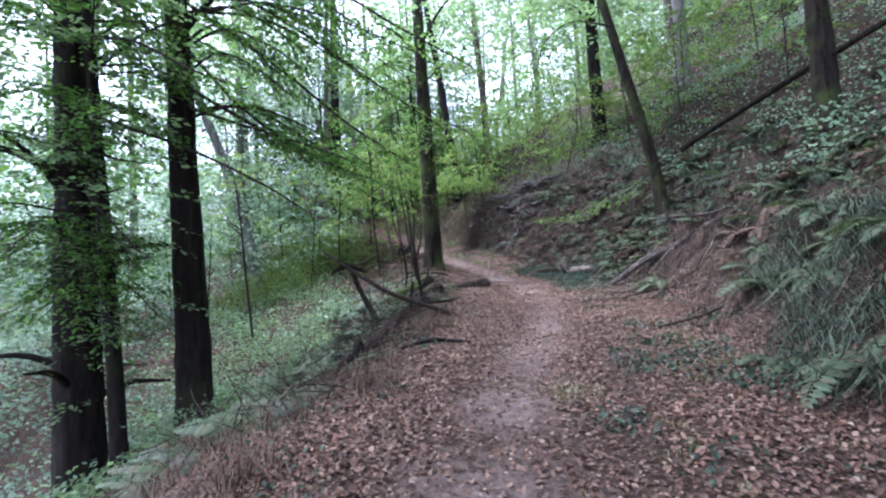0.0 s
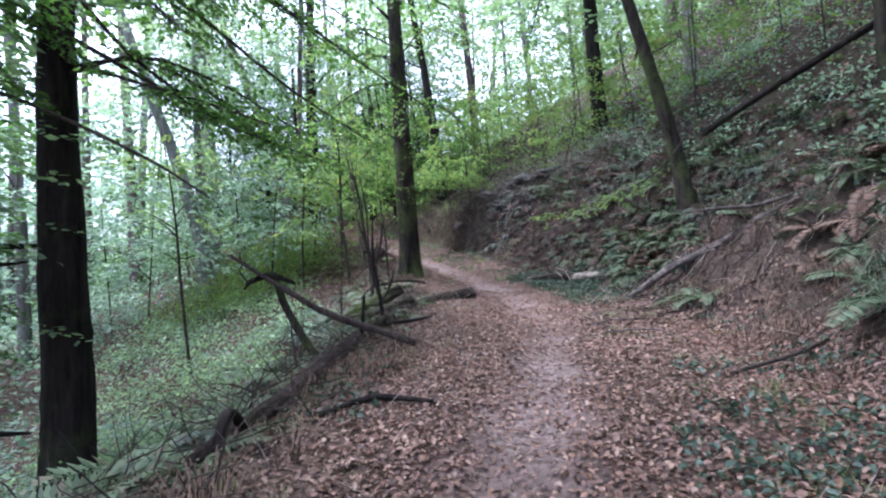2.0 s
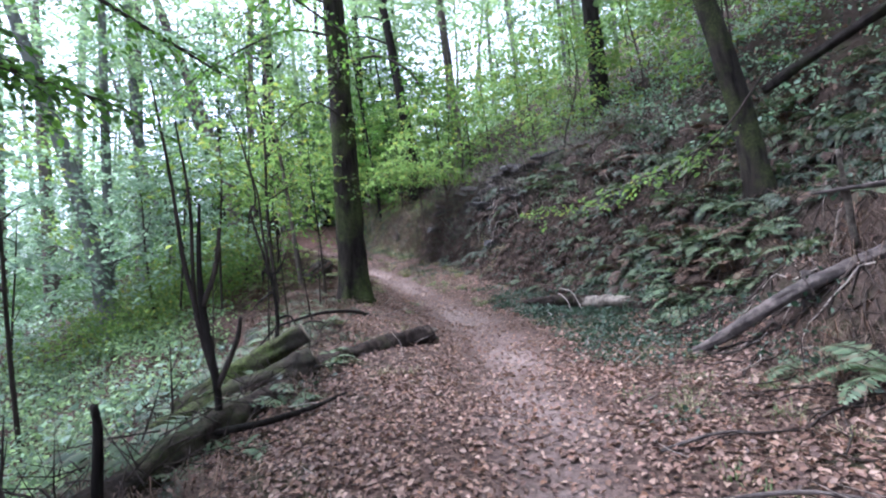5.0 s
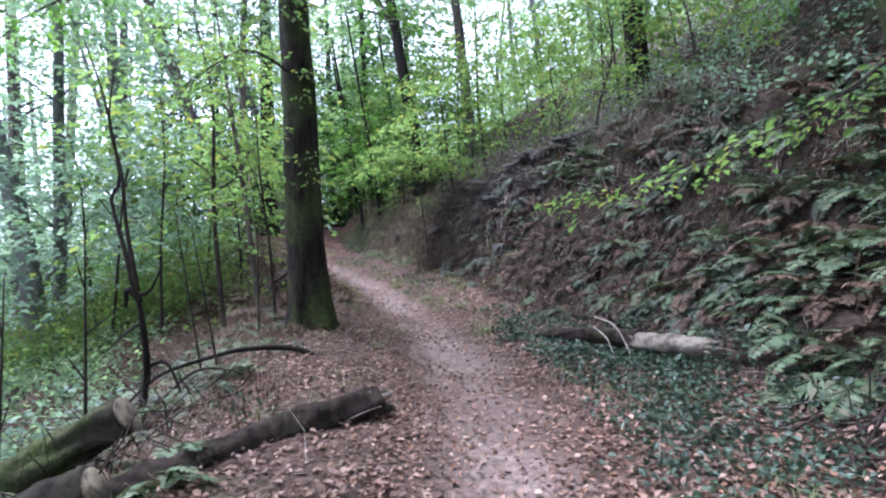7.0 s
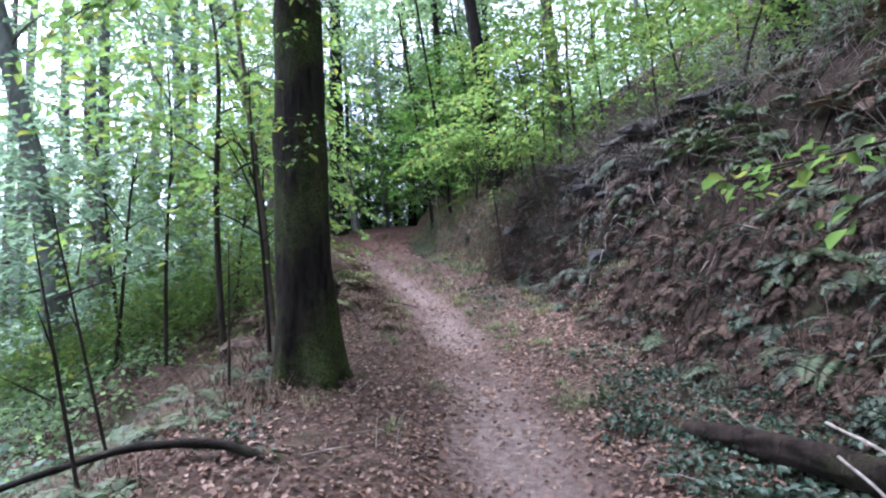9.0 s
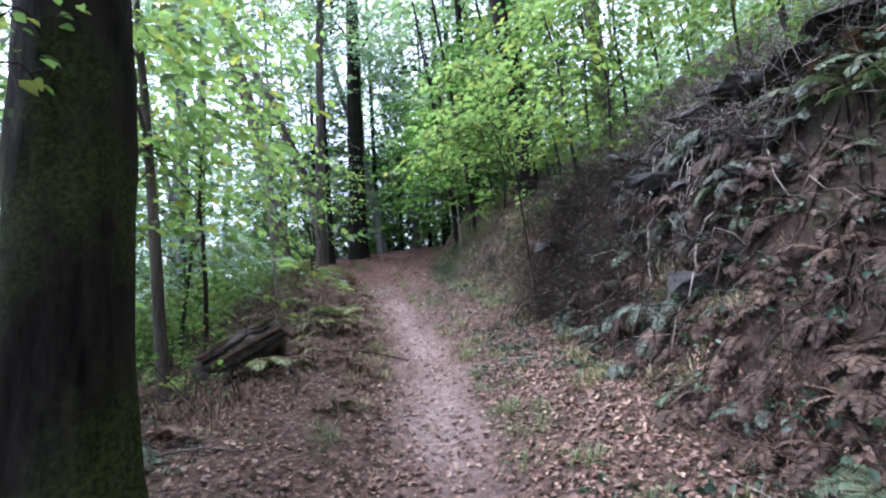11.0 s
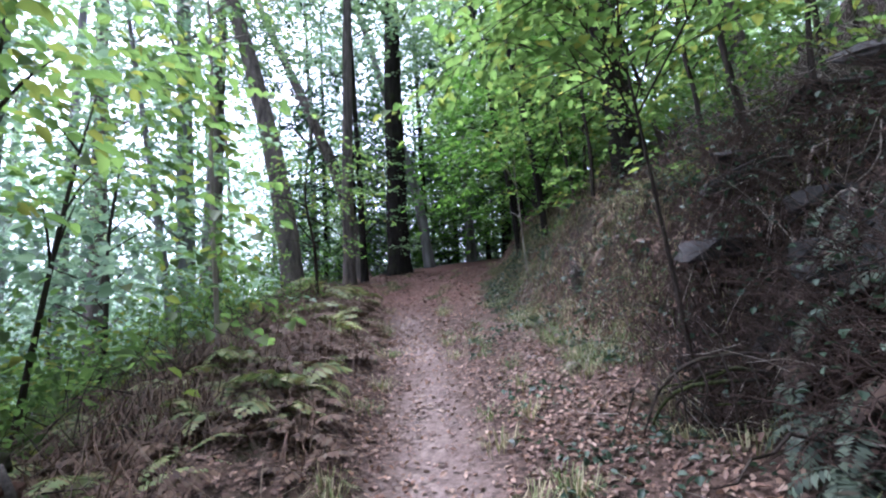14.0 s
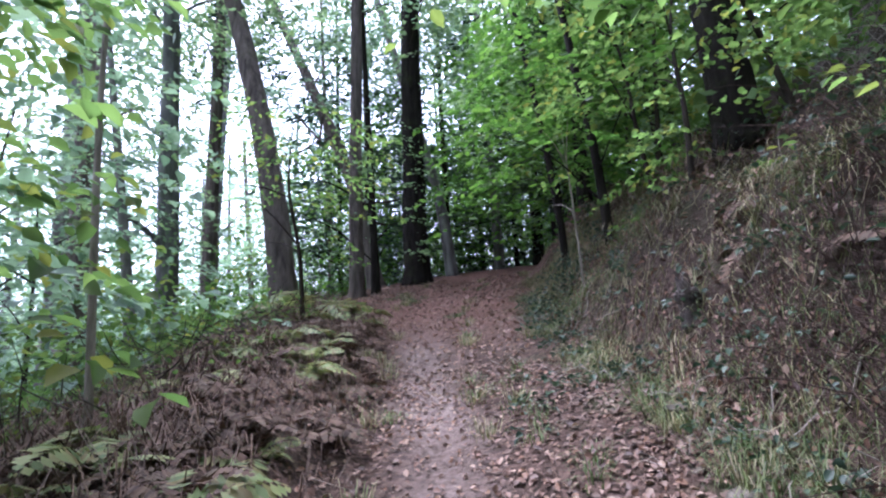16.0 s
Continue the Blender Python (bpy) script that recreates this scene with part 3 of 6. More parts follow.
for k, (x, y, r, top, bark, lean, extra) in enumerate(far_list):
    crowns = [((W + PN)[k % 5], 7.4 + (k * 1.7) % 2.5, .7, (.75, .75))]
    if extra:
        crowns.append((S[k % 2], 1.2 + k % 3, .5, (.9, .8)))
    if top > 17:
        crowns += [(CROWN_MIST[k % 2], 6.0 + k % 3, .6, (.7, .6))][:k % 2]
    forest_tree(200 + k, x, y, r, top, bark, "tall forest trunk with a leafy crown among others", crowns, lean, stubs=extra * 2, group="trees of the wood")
rng = np.random.default_rng(77)
spots = []
while len(spots) < 54:
    x, y = rng.uniform(-46, 34), rng.uniform(14, 72)
    if abs(x - float(trail_x(y))) < 5.5 or (x > -12 and y < 36 and x < 14) or (x > 0 and y < 22):
        continue
    if all((x - a) ** 2 + (y - b) ** 2 > 9 for a, b in spots):
        spots.append((x, y))
for k, (x, y) in enumerate(spots):
    top = rng.uniform(20, 27)
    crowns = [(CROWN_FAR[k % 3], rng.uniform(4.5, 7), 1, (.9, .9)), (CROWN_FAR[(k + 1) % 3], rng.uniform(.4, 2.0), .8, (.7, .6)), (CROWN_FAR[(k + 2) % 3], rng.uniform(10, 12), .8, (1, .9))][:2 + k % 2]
    if x < -11 and y < 44:
        crowns = [(CROWN_MIST[k % 2], rng.uniform(.2, 1.8), .8, (.8, .7))] + ([(CROWN_MIST[(k + 1) % 2], rng.uniform(5, 8), 1, (.9, .8))] if k % 3 else [])
    elif y > 36 and -20 < x < 6:
        crowns = [(CROWN_DARK[k % 2], rng.uniform(1, 3), .8, (1.5, 1.2)), (CROWN_FAR[k % 3], rng.uniform(5, 8), 1, (.8, .8))]
    # pale barks stand in for haze on these far trunks
    forest_tree(300 + k, x, y, rng.uniform(.14, .3), top, (BARK_HAZE, BARK_PINE, BARK_GREY)[k % 3], "slim forest trunk deep in the wood", crowns, (rng.normal(0, .4), 0), sides=8, group="trees of the wood")


# ---- drooping leafy limbs over the trail ----
def leafy_limb(parent, points, r, n, seed, leaf=.075, per_m=26, length=.95, mat=LEAF_BEECH, lo=.25):
    rng = np.random.default_rng(seed)
    v, f = tube(points, [r, r * .6, r * .25], 7, 24, .08, rng)
    sprays = along(points, n, rng, lo, 1, length)
    limb = part("limb", mesh_np("limb", v, f, TWIG, True), parent)
    tagged(part("twig_spray", mesh_np("twig_spray", *merged(twigs_of(sprays, rng)), TWIG, True), limb), kind="stuff")
    crown = part("foliage", leaf_cloud("foliage", rng, sprays, leaf, per_m, mat), limb)
    return limb, crown


leafy_limb(slender, [(-6.5, 8.9, 4.8), (-4.8, 8.8, 4.1), (-3.3, 8.7, 3.3), (-2.5, 8.6, 2.75)], .04, 8, 1, lo=.1, per_m=12)
leafy_limb(beech, [(-5.2, 10, 7.4), (-3.6, 10.4, 6.2), (-2.2, 10.9, 5.0), (-1.0, 11.5, 4.2)], .05, 22, 2)
leafy_limb(beech, [(-5.1, 10.1, 8.2), (-3.2, 11, 7.2), (-1.4, 11.8, 6.0), (.1, 12.6, 5.1)], .05, 24, 3)
leafy_limb(beech, [(-5.2, 9.9, 6.4), (-4.2, 9.9, 5.2), (-3.2, 10.2, 4.4), (-2.2, 10.7, 3.9)], .04, 16, 4)
leafy_limb(beech, [(-5.1, 10.0, 8.8), (-2.6, 9.6, 7.6), (-.8, 9.6, 6.4), (.6, 10, 5.7)], .05, 24, 5)
leafy_limb(slender, [(-6.6, 8.9, 6.2), (-5.3, 8.2, 5.8), (-4.0, 7.7, 5.0), (-3.0, 7.4, 4.5)], .04, 18, 6)
leafy_limb(slender, [(-6.5, 8.9, 3.6), (-6.0, 8.1, 3.2), (-5.2, 7.7, 2.5), (-4.6, 7.4, 2.0)], .03, 10, 7)
leafy_limb(slender, [(-6.4, 8.8, 2.2), (-5.9, 8.0, 1.9), (-5.4, 7.6, 1.4), (-5.0, 7.3, .9)], .03, 10, 8)
leafy_limb(big, [(-.68, 16.75, 6.6), (.2, 15.6, 6.2), (.8, 15, 5.6), (1.0, 14.5, 5.0)], .03, 12, 9)
leafy_limb(big, [(-.68, 16.75, 7.2), (-1.4, 15.6, 6.8), (-2.2, 14.8, 6.0), (-2.8, 14.2, 5.2)], .03, 16, 10)
leafy_limb(leaner, [(4.6, 13.4, 8.0), (3.4, 12.6, 7.8), (2.6, 12.2, 7.2), (2.2, 12, 6.2)], .03, 14, 11)

rng = np.random.default_rng(66)
leafy_limb(beech, [(-5.2, 10, 5.6), (-3.8, 10.0, 4.7), (-2.6, 10.1, 4.0), (-1.4, 10.3, 3.5)], .04, 26, 79, .085, 26, 1.0)
leafy_limb(beech, [(-5.2, 9.9, 5.2), (-3.9, 9.4, 4.6), (-2.7, 9.1, 4.1), (-1.8, 8.9, 3.7)], .035, 20, 78, .085, 24, .9)
for k in range(15):
    z = rng.uniform(4.6, 8.6)
    a = rng.uniform(-.75, .55)
    reach = rng.uniform(2.6, 5.2)
    st = np.array([-5.3, 10.0, z])
    dr = np.array([math.cos(a), math.sin(a), 0])
    leafy_limb(beech, [st, st + dr * reach * .35 + [0, 0, .1], st + dr * reach * .7 + [0, 0, -.5], st + dr * reach + [0, 0, -1.3]], .035, 20, 180 + k, .08, 26, 1.0)
for k in range(13):
    z = rng.uniform(.8, 7.5)
    a = rng.uniform(-1.6, .4)
    st = np.array([-6.45, 8.9, z])
    dr = np.array([math.cos(a), math.sin(a), 0])
    reach = rng.uniform(1.2, 2.6)
    leafy_limb(slender, [st, st + dr * reach * .5 + [0, 0, .05], st + dr * reach + [0, 0, -.5]], .025, 12, 200 + k, .08, 24, .9)
for k in range(16):
    z = rng.uniform(1.4, 7.5)
    a = rng.uniform(-2.2, -.2)
    st = np.array([-7.05, 9.2, z])
    dr = np.array([math.cos(a), math.sin(a), 0])
    reach = rng.uniform(1.4, 3.0)
    leafy_limb(thick, [st, st + dr * reach * .5 + [0, 0, .05], st + dr * reach + [0, 0, -.5]], .025, 14, 280 + k, .085, 26, 1.0)
for k in range(7):
    z = rng.uniform(5.2, 8.5)
    a = rng.uniform(-3.6, -.2)
    st = np.array([-.68, 16.75, z])
    dr = np.array([math.cos(a), math.sin(a), 0])
    reach = rng.uniform(1.5, 3.2)
    leafy_limb(big, [st, st + dr * reach * .5 + [0, 0, .1], st + dr * reach + [0, 0, -.7]], .025, 14, 120 + k, .08, 26, .95, LEAF_BRIGHT)


for k, (x, z) in enumerate([(-.52, 4.1), (-.5, 5.35), (-.52, 3.85), (-.55, 5.05)]):
    leafy_limb(big, [(x - .1, 16.62, z), (x, 16.42, z + .08), (x + .06, 16.3, z - .05)], .006, 4, 260 + k, .07, 24, .3, LEAF_BRIGHT, .3)

for k, (x, y, z, sc) in enumerate([(-9.6, 11.6, 3.4, .9), (-8.8, 10.4, 6.0, .9), (-10.6, 13.4, 4.4, 1.1), (-8.6, 12.4, 7.6, 1.0)]):
    hung(CROWN_DARK[k % 2], thick, (x, y, z), k * 1.9, (sc, .7))

# ---- saplings ----
def sapling(seed, x, y, h, r, lean, label, crown=None, z0=.5, scale=1.0, bark=TWIG):
    rng = np.random.default_rng(seed)
    foot = lift(x, y, -.08)
    tree = thing("sapling", foot, label, "sapling", "saplings of the wood")
    line = [foot, foot + [lean[0] * .3, lean[1] * .3, h * .35], foot + [lean[0] * .6 + rng.normal(0, .08), lean[1] * .6, h * .7], foot + [lean[0], lean[1], h]]
    v, f = tube(line, [r, r * .8, r * .55, r * .2], 8, 26, .06, rng)
    part("trunk", mesh_np("trunk", v, f, bark, True), tree)
    for k in range(5):
        z = rng.uniform(.35, .85)
        p = spline(line, 40)[int(z * 39)]
        a = rng.uniform(0, 6.28)
        e = p + np.array([math.cos(a), math.sin(a), rng.uniform(.3, .9)]) * rng.uniform(.4, .9)
        v, f = tube([p, (p + e) / 2 + [0, 0, .05], e], [r * .4, r * .3, r * .1], 5, 7, .1, rng, closed=False)
        part("branch", mesh_np("branch", v, f, bark, True), tree)
    if crown is not None:
        hung(crown, tree, spline(line, 40)[int(z0 * 39)], rng.uniform(0, 6.28), (scale, scale))
    return tree


sapling(1, -6.25, 15.35, 6.5, .045, (-.6, 0), "thin straight sapling on the falling slope", Y[0], .6, 1.0)
sapling(3, -2.7, 18.3, 6.5, .05, (-.7, .5), "leafy young tree beside the tall trunk", Y[0], .3, 1.3)
sapling(4, -1.35, 17.2, 3.5, .025, (-.2, 0), "thin leafy shoot beside the tall trunk", Y[1], .5, .7)
sapling(5, -2.31, 18.9, 6.5, .062, (-.75, .1), "young leafy tree near the cut log", Y[1], .35, 1.3, BARK_PINE)
sapling(6, -3.9, 22.9, 6.0, .03, (-.6, .1), "pale thin sapling rising from the bracken", Y[0], .75, .8, TWIG_PALE)
sapling(7, -1.55, 27.4, 2.2, .018, (-.1, 0), "thin pale shoot on the bank", None, bark=TWIG_PALE)
for k, (x, y, h, sc) in enumerate([(-5.6, 19.4, 4.5, 1.3), (-4.6, 21.3, 3.8, 1.4), (-6.2, 23.0, 4.0, 1.5), (-8.4, 24.5, 4.0, 1.5), (-4.4, 19.2, 5.5, 1.4), 
                                   (-9.5, 19.0, 4.5, 1.6), (-5.4, 26.5, 3.0, .9), (-7.2, 21.2, 5.2, 1.5), (-3.4, 20.6, 3.4, 1.1), (-12, 21, 5, 1.7), (-11.2, 25.2, 4.4, 1.6)]):
    sapling(20 + k, x, y, h, .035, (rng.normal(0, .3), rng.normal(0, .3)), "leafy young tree in the undergrowth", (CROWN_PALE if x < -5.5 else Y)[k % 2], .35, sc)
for k, (x, y, h, sc) in enumerate([(1.6, 24.3, 4.2, 1.3), (.9, 27.0, 4.2, 1.5), (2.6, 25.6, 4, 1.6), (-.6, 28.6, 4, 1.4), (3.6, 27.5, 4.2, 1.7), (-1.2, 31.0, 4.5, 1.6), (4.6, 22.8, 3.2, 1.1), (6.2, 27.0, 4.5, 1.8), (-2.2, 34.0, 5, 1.8), (-3.6, 37.5, 5, 1.8), (1.0, 35, 5, 2.0), (5.2, 32, 5, 2.0)]):
    sapling(50 + k, x, y, h, .04, (rng.normal(-.2, .3), rng.normal(-.2, .3)), "bright green leafy bush on the bank", Y[k % 2], .25, sc)
for k, (x, y, h, sc) in enumerate([(4.8, 20.6, 2.6, .8), (6.2, 22.6, 4, 1.3), (8.2, 22.5, 4.5, 1.5), (4.6, 24.8, 4, 1.2), (6.6, 25.2, 4.4, 1.4), (8.6, 18.4, 3.8, 1.3), (10, 21, 4.5, 1.7), (9.4, 26, 5, 1.9), (12, 19, 4.5, 1.7), (11, 16, 4, 1.2), (1.2, 24.8, 2.6, .8), (-.2, 26.4, 2.6, .8), (1.8, 26.9, 4.5, 1.3), (2.2, 24.5, 3.0, .8), (-.6, 27.6, 3.0, 1.0)]):
    sapling(90 + k, x, y, h, .035, (rng.normal(-.2, .3), rng.normal(-.2, .3)), "leafy young tree growing on top of the bank", Y[k % 2], .08, sc)
hazel = sapling(70, .8, 22.95, 3.6, .02, (-.32, -.05), "hazel bush leaning over the trail from the bank", None)
leafy_limb(hazel, [(.6, 22.93, 5.0), (.2, 22.6, 5.2), (-.4, 22.6, 5.6), (-1.0, 22.6, 5.3)], .009, 18, 71, .1, 22, .8, LEAF_BRIGHT, .15)
leafy_limb(hazel, [(.55, 22.93, 5.3), (.6, 22.2, 5.6), (.4, 21.6, 6.1), (.1, 21.1, 6.0)], .009, 18, 72, .1, 22, .8, LEAF_BRIGHT, .15)
leafy_limb(hazel, [(.62, 22.93, 4.8), (1.2, 22.4, 5.5), (1.5, 21.9, 6.0), (1.6, 21.5, 6.1)], .009, 16, 73, .1, 22, .8, LEAF_BRIGHT, .15)

rng = np.random.default_rng(67)
for k in range(4):
    a = rng.uniform(-3.4, -.2)
    st = np.array([.6, 22.93, rng.uniform(4.7, 5.5)])
    dr = np.array([math.cos(a), math.sin(a), 0])
    reach = rng.uniform(.9, 2.0)
    leafy_limb(hazel, [st, st + dr * reach * .45 + [0, 0, .7], st + dr * reach + [0, 0, .6]], .008, 14, 140 + k, .1, 22, .75, LEAF_BRIGHT, .15)


# ---- undergrowth of the wood, too much to count ----
def scatter(rng, n, x0, x1, y0, y1, keep):
    x, y = rng.uniform(x0, x1, n), rng.uniform(y0, y1, n)
    ok = keep(x, y)
    x, y = x[ok], y[ok]
    return np.stack([x, y, land(x, y)], -1)


def bush_stuff(name, label, seed, spots, tall, leaf, per, mat, fine=False, spread=.5, category="undergrowth"):
    """Leaves heaped in low mounds over the given spots."""
    rng = np.random.default_rng(seed)
    n = len(spots)
    h = tall * rng.uniform(.4, 1.1, n)
    c = np.repeat(spots, per, 0)
    hh = np.repeat(h, per)
    a, rr = rng.uniform(0, 6.28, len(c)), np.sqrt(rng.uniform(0, 1, len(c))) * spread
    top = np.sqrt(np.maximum(1 - (rr / spread) ** 2 * .8, .05))
    pos = c + np.stack([rr * np.cos(a), rr * np.sin(a), hh * top * rng.uniform(.25, 1, len(c))], -1)
    way = np.stack([np.cos(a), np.sin(a), rng.normal(-.1, .4, len(c))], -1) + rng.normal(0, .4, (len(c), 3))
    up = np.array([0, 0, 1.0]) + rng.normal(0, .45, (len(c), 3))
    size = leaf * rng.uniform(.6, 1.3, len(c))
    make = leaves_np if fine else quads_np
    v, f = make(pos, way, up, size, size * rng.uniform(.5, .8, len(c)))
    return tagged(new(name, mesh_np(name, v, f, mat)), label, category, kind="stuff")


rng = np.random.default_rng(5)
wild = scatter(rng, 2600, -32, -1, 8, 60, lambda x, y: (x < left_x(y) - np.where(y > 17, 3.6, 2.2) - .06 * np.abs(y - 12)) & ((y > 13) | (x < -5)))
deep = wild[:, 0] < left_x(wild[:, 1]) - 8
bush_stuff("undergrowth", "dense green undergrowth covering the falling slope", 6, wild[~deep], .9, .11, 34, LEAF_HAZE, spread=.7)
bush_stuff("undergrowth", "pale bluish-green undergrowth deep in the wood", 16, wild[deep], 1.6, .17, 36, LEAF_HAZE, spread=.9)
wild = scatter(rng, 900, -16, -2, 9, 30, lambda x, y: (x < left_x(y) - np.where(y > 17, 3.4, 1.6)) & ((y > 12) | (x < -4)))
bush_stuff("bramble_patch", "bluish-green brambles on the falling slope", 7, wild, .6, .07, 30, LEAF_BRAMBLE, spread=.55)
wild = scatter(rng, 900, -6, 40, 24, 75, lambda x, y: x > foot_x(y) + 2.5)
bush_stuff("undergrowth", "green undergrowth covering the hill above the bank", 8, wild, 1.3, .14, 45, LEAF_FAR, spread=.9)
wild = scatter(rng, 420, -9, -3, 18.5, 27, lambda x, y: (x < left_x(y) - .9) & ((y > 20) | (x < -5)))
bush_stuff("hazel_thicket", "bright green hazel leaves crowding the slope", 10, wild, 1.8, .095, 50, LEAF_BRIGHT, True, .7)
wild = scatter(rng, 700, 6, 22, 6, 30, lambda x, y: (x > foot_x(y) + 3.5))
bush_stuff("undergrowth", "thin grey-green undergrowth on the high bank", 11, wild, .8, .11, 36, LEAF_HAZE, False, .7)
wild = scatter(rng, 240, -22, 4, 37, 60, lambda x, y: np.abs(x - trail_x(y)) > 1.6)
bush_stuff("thicket", "dark green thicket beyond the bend of the trail", 12, wild, 5.5, .24, 120, LEAF_BEECH, spread=1.3)
wild = scatter(rng, 110, -24, -9, 27, 38, lambda x, y: x < left_x(y) - 1.5)
bush_stuff("thicket", "shady green thicket under the tall trees", 13, wild, 2.6, .16, 80, LEAF_BEECH, spread=1.0)
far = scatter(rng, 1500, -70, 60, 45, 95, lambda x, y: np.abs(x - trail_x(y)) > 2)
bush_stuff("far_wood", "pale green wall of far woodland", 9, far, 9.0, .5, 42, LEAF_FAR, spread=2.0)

# mist over this far wood comes from its pale leaf colour
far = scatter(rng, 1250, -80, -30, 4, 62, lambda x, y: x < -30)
bush_stuff("far_wood", "misty pale teal woodland far down the slope", 19, far, 19.0, .55, 44, LEAF_HAZE, spread=2.6)


# ---- unseen crowns added high overhead to dim the light on trail and bank ----
def unseen_canopy(tree, x, y, z, s, k):
    hung(CROWN_FAR[k % 3], tree, (x, y, z), k * 1.3, (s, .5))


for k, (x, y, z, s) in enumerate([(4, 5, 13, 1.4), (8, 14, 14, 1.2), (5, 22, 15, 1.3), (9, 18, 16, 1.3), (-5, 3, 11, 1.3), (-4, 0, 11, 1.2), (5.2, 21.5, 12, .9), (6, 0, 13, 1.4), (2, -5, 12, 1.4), (-3, -1, 12, 1.4), (0, -1, 13.5, 1.3), (5, -9, 12, 1.5), (-2, -8, 12, 1.5), (10, 4, 15, 1.4)]):
    unseen_canopy(big if y > 12 else beech, x, y, z, s, k)


# ---- fallen trees and branches ----
LOG_BARK = bark_material("log_bark", (0.008, 0.006, 0.005), (0.05, 0.037, 0.03), 0.35, 11, 1.0)
LOG_RED = bark_material("red_bark", (0.025, 0.014, 0.01), (0.12, 0.07, 0.052), 0.2, 9, 1.0)


def stem(name, label, category, points, radii, mat, seed, sides=12, rings=30, rough=.07, sink=0.0):
    """A fallen stem lying or leaning along a line."""
    big_one = max(radii) > .06
    v, f = tube(points, radii, 26 if big_one else sides, 64 if big_one else rings, .04 if big_one else rough, np.random.default_rng(seed), lumps=.17 if big_one else .1)
    base = np.asarray(points[0], float)
    ob = thing(name, base, label, category)
    part("stem", mesh_np("stem", v - [0, 0, sink], f, mat, True), ob)
    return ob


def side_branch(ob, points, radii, mat, seed, name="branch", label=""):
    cap = len(points) < 3
    v, f = tube(points, radii, 8 if max(radii) < .06 else 18, 16 if max(radii) < .06 else 30, .02 if cap else .1, np.random.default_rng(seed), lumps=0 if cap else .16)
    return part(name, mesh_np(name, v, f, mat, True), ob, label)


def broken_end(ob, at, way, r, seed, mat, n=9, long=.16):
    """Splinters standing out of a torn end."""
    rng = np.random.default_rng(seed)
    way = unit(np.asarray(way, float))
    a = unit(np.cross(way, (0, 0, 1.0)))
    b = np.cross(way, a)
    for k in range(n):
        g = 6.28 * k / n + rng.uniform(-.3, .3)
        q = np.asarray(at) + (a * math.cos(g) + b * math.sin(g)) * r * rng.uniform(.35, .8)
        l = long * rng.uniform(.25, 1.2)
        w = way + rng.normal(0, .12, 3)
        v, f = tube([q - w * .06, q + w * l * .5, q + w * l], [r * .34, r * .26, r * .05], 6, 6, .15, rng)
        part("splinter", mesh_np("splinter", v, f, mat, True), ob, "torn splintered wood")


def above(x, y, z, gap=.05):
    return (x, y, max(z, ground_at(x, y) + gap))


def on_land(x, y, up):
    return (x, y, ground_at(x, y) + up)


log = stem("fallen_log", "dark barked fallen log with a broken pale tip beside the trail", "log", [(-.62, 11.7, 1.04), (-.35, 12.2, 1.1), (.2, 13.0, 1.17), (.85, 13.5, 1.25)], [.13, .13, .13, .125], LOG_BARK, 1)
broken_end(log.children[0], (.83, 13.48, 1.25), (.6, .4, .09), .11, 2, WOOD_PALE, 12, .2)
side_branch(log, [(.3, 13.0, 1.2), (.1, 12.7, 1.02), (-.1, 12.2, 1.0)], [.045, .04, .02], BARK_DARK, 3)
long_log = stem("fallen_log", "long mossy rotten log along the edge of the trail", "log", [(-1.35, 5.8, .56), (-1.12, 7.0, .68), (-1.0, 8.2, .8), (-.9, 9.4, .88), (-.72, 10.6, .98), (-.5, 11.6, 1.0)], [.05, .085, .1, .11, .12, .12], LOG_BARK, 4, rings=46, rough=.09)
side_branch(long_log, [(-1.2, 6.3, .6), (-1.2, 6.0, .8), (-1.25, 5.9, .5)], [.035, .04, .03], BARK_DARK, 5)
side_branch(long_log, [(-.72, 10.3, .98), (-.4, 10.5, .98), (-.1, 10.9, .98), (.1, 11.3, 1.0)], [.03, .028, .022, .01], BARK_DARK, 6)
side_branch(long_log, [(-.85, 9.3, .95), (-.8, 9.25, 1.3), (-.78, 9.2, 1.45)], [.03, .025, .02], BARK_DARK, 7)
for k, (a, b, r) in enumerate([((-.58, 12.5, 1.47), (-1.95, 12.25, .72), .13), ((-.32, 11.88, 1.22), (-1.75, 11.4, .7), .15)]):
    m = stem("mossy_log", "short sawn log thickly covered with green moss", "log", [a, ((np.array(a) + b) / 2 + [0, 0, .02]).tolist(), b], [r, r * 1.03, r * .95], LOG_MOSS, 10 + k, 20, 20, .1)
    q = np.array(a) + unit(np.array(a) - np.array(b)) * .02
    side_branch(m.children[0], [q - unit(np.array(a) - np.array(b)) * .01, q], [r * .93, r * .93], WOOD_CUT, 12 + k, "sawn_end", "dull brown sawn end")
pole = stem("fallen_branch", "long bare dead branch propped over the edge", "branch", [(-.14, 8.76, .84), (-.22, 8.77, .9), (-1.07, 8.7, 1.24), (-1.5, 8.66, 1.5), (-2.26, 8.58, 2.04)], [.03, .045, .042, .036, .018], TWIG, 20, 10)
side_branch(pole, [(-1.85, 8.87, 1.8), (-1.7, 8.88, 1.35), (-1.42, 8.9, .82), (-1.2, 8.95, .72)], [.04, .045, .05, .05], BARK_MOSSY, 21)
side_branch(pole, [(-1.6, 8.95, 1.66), (-1.85, 8.8, 1.78), (-2.05, 8.68, 1.72), (-2.14, 8.66, 1.62)], [.02, .042, .035, .012], BARK_DARK, 22, "root_knot", "dark knotted broken root clump")
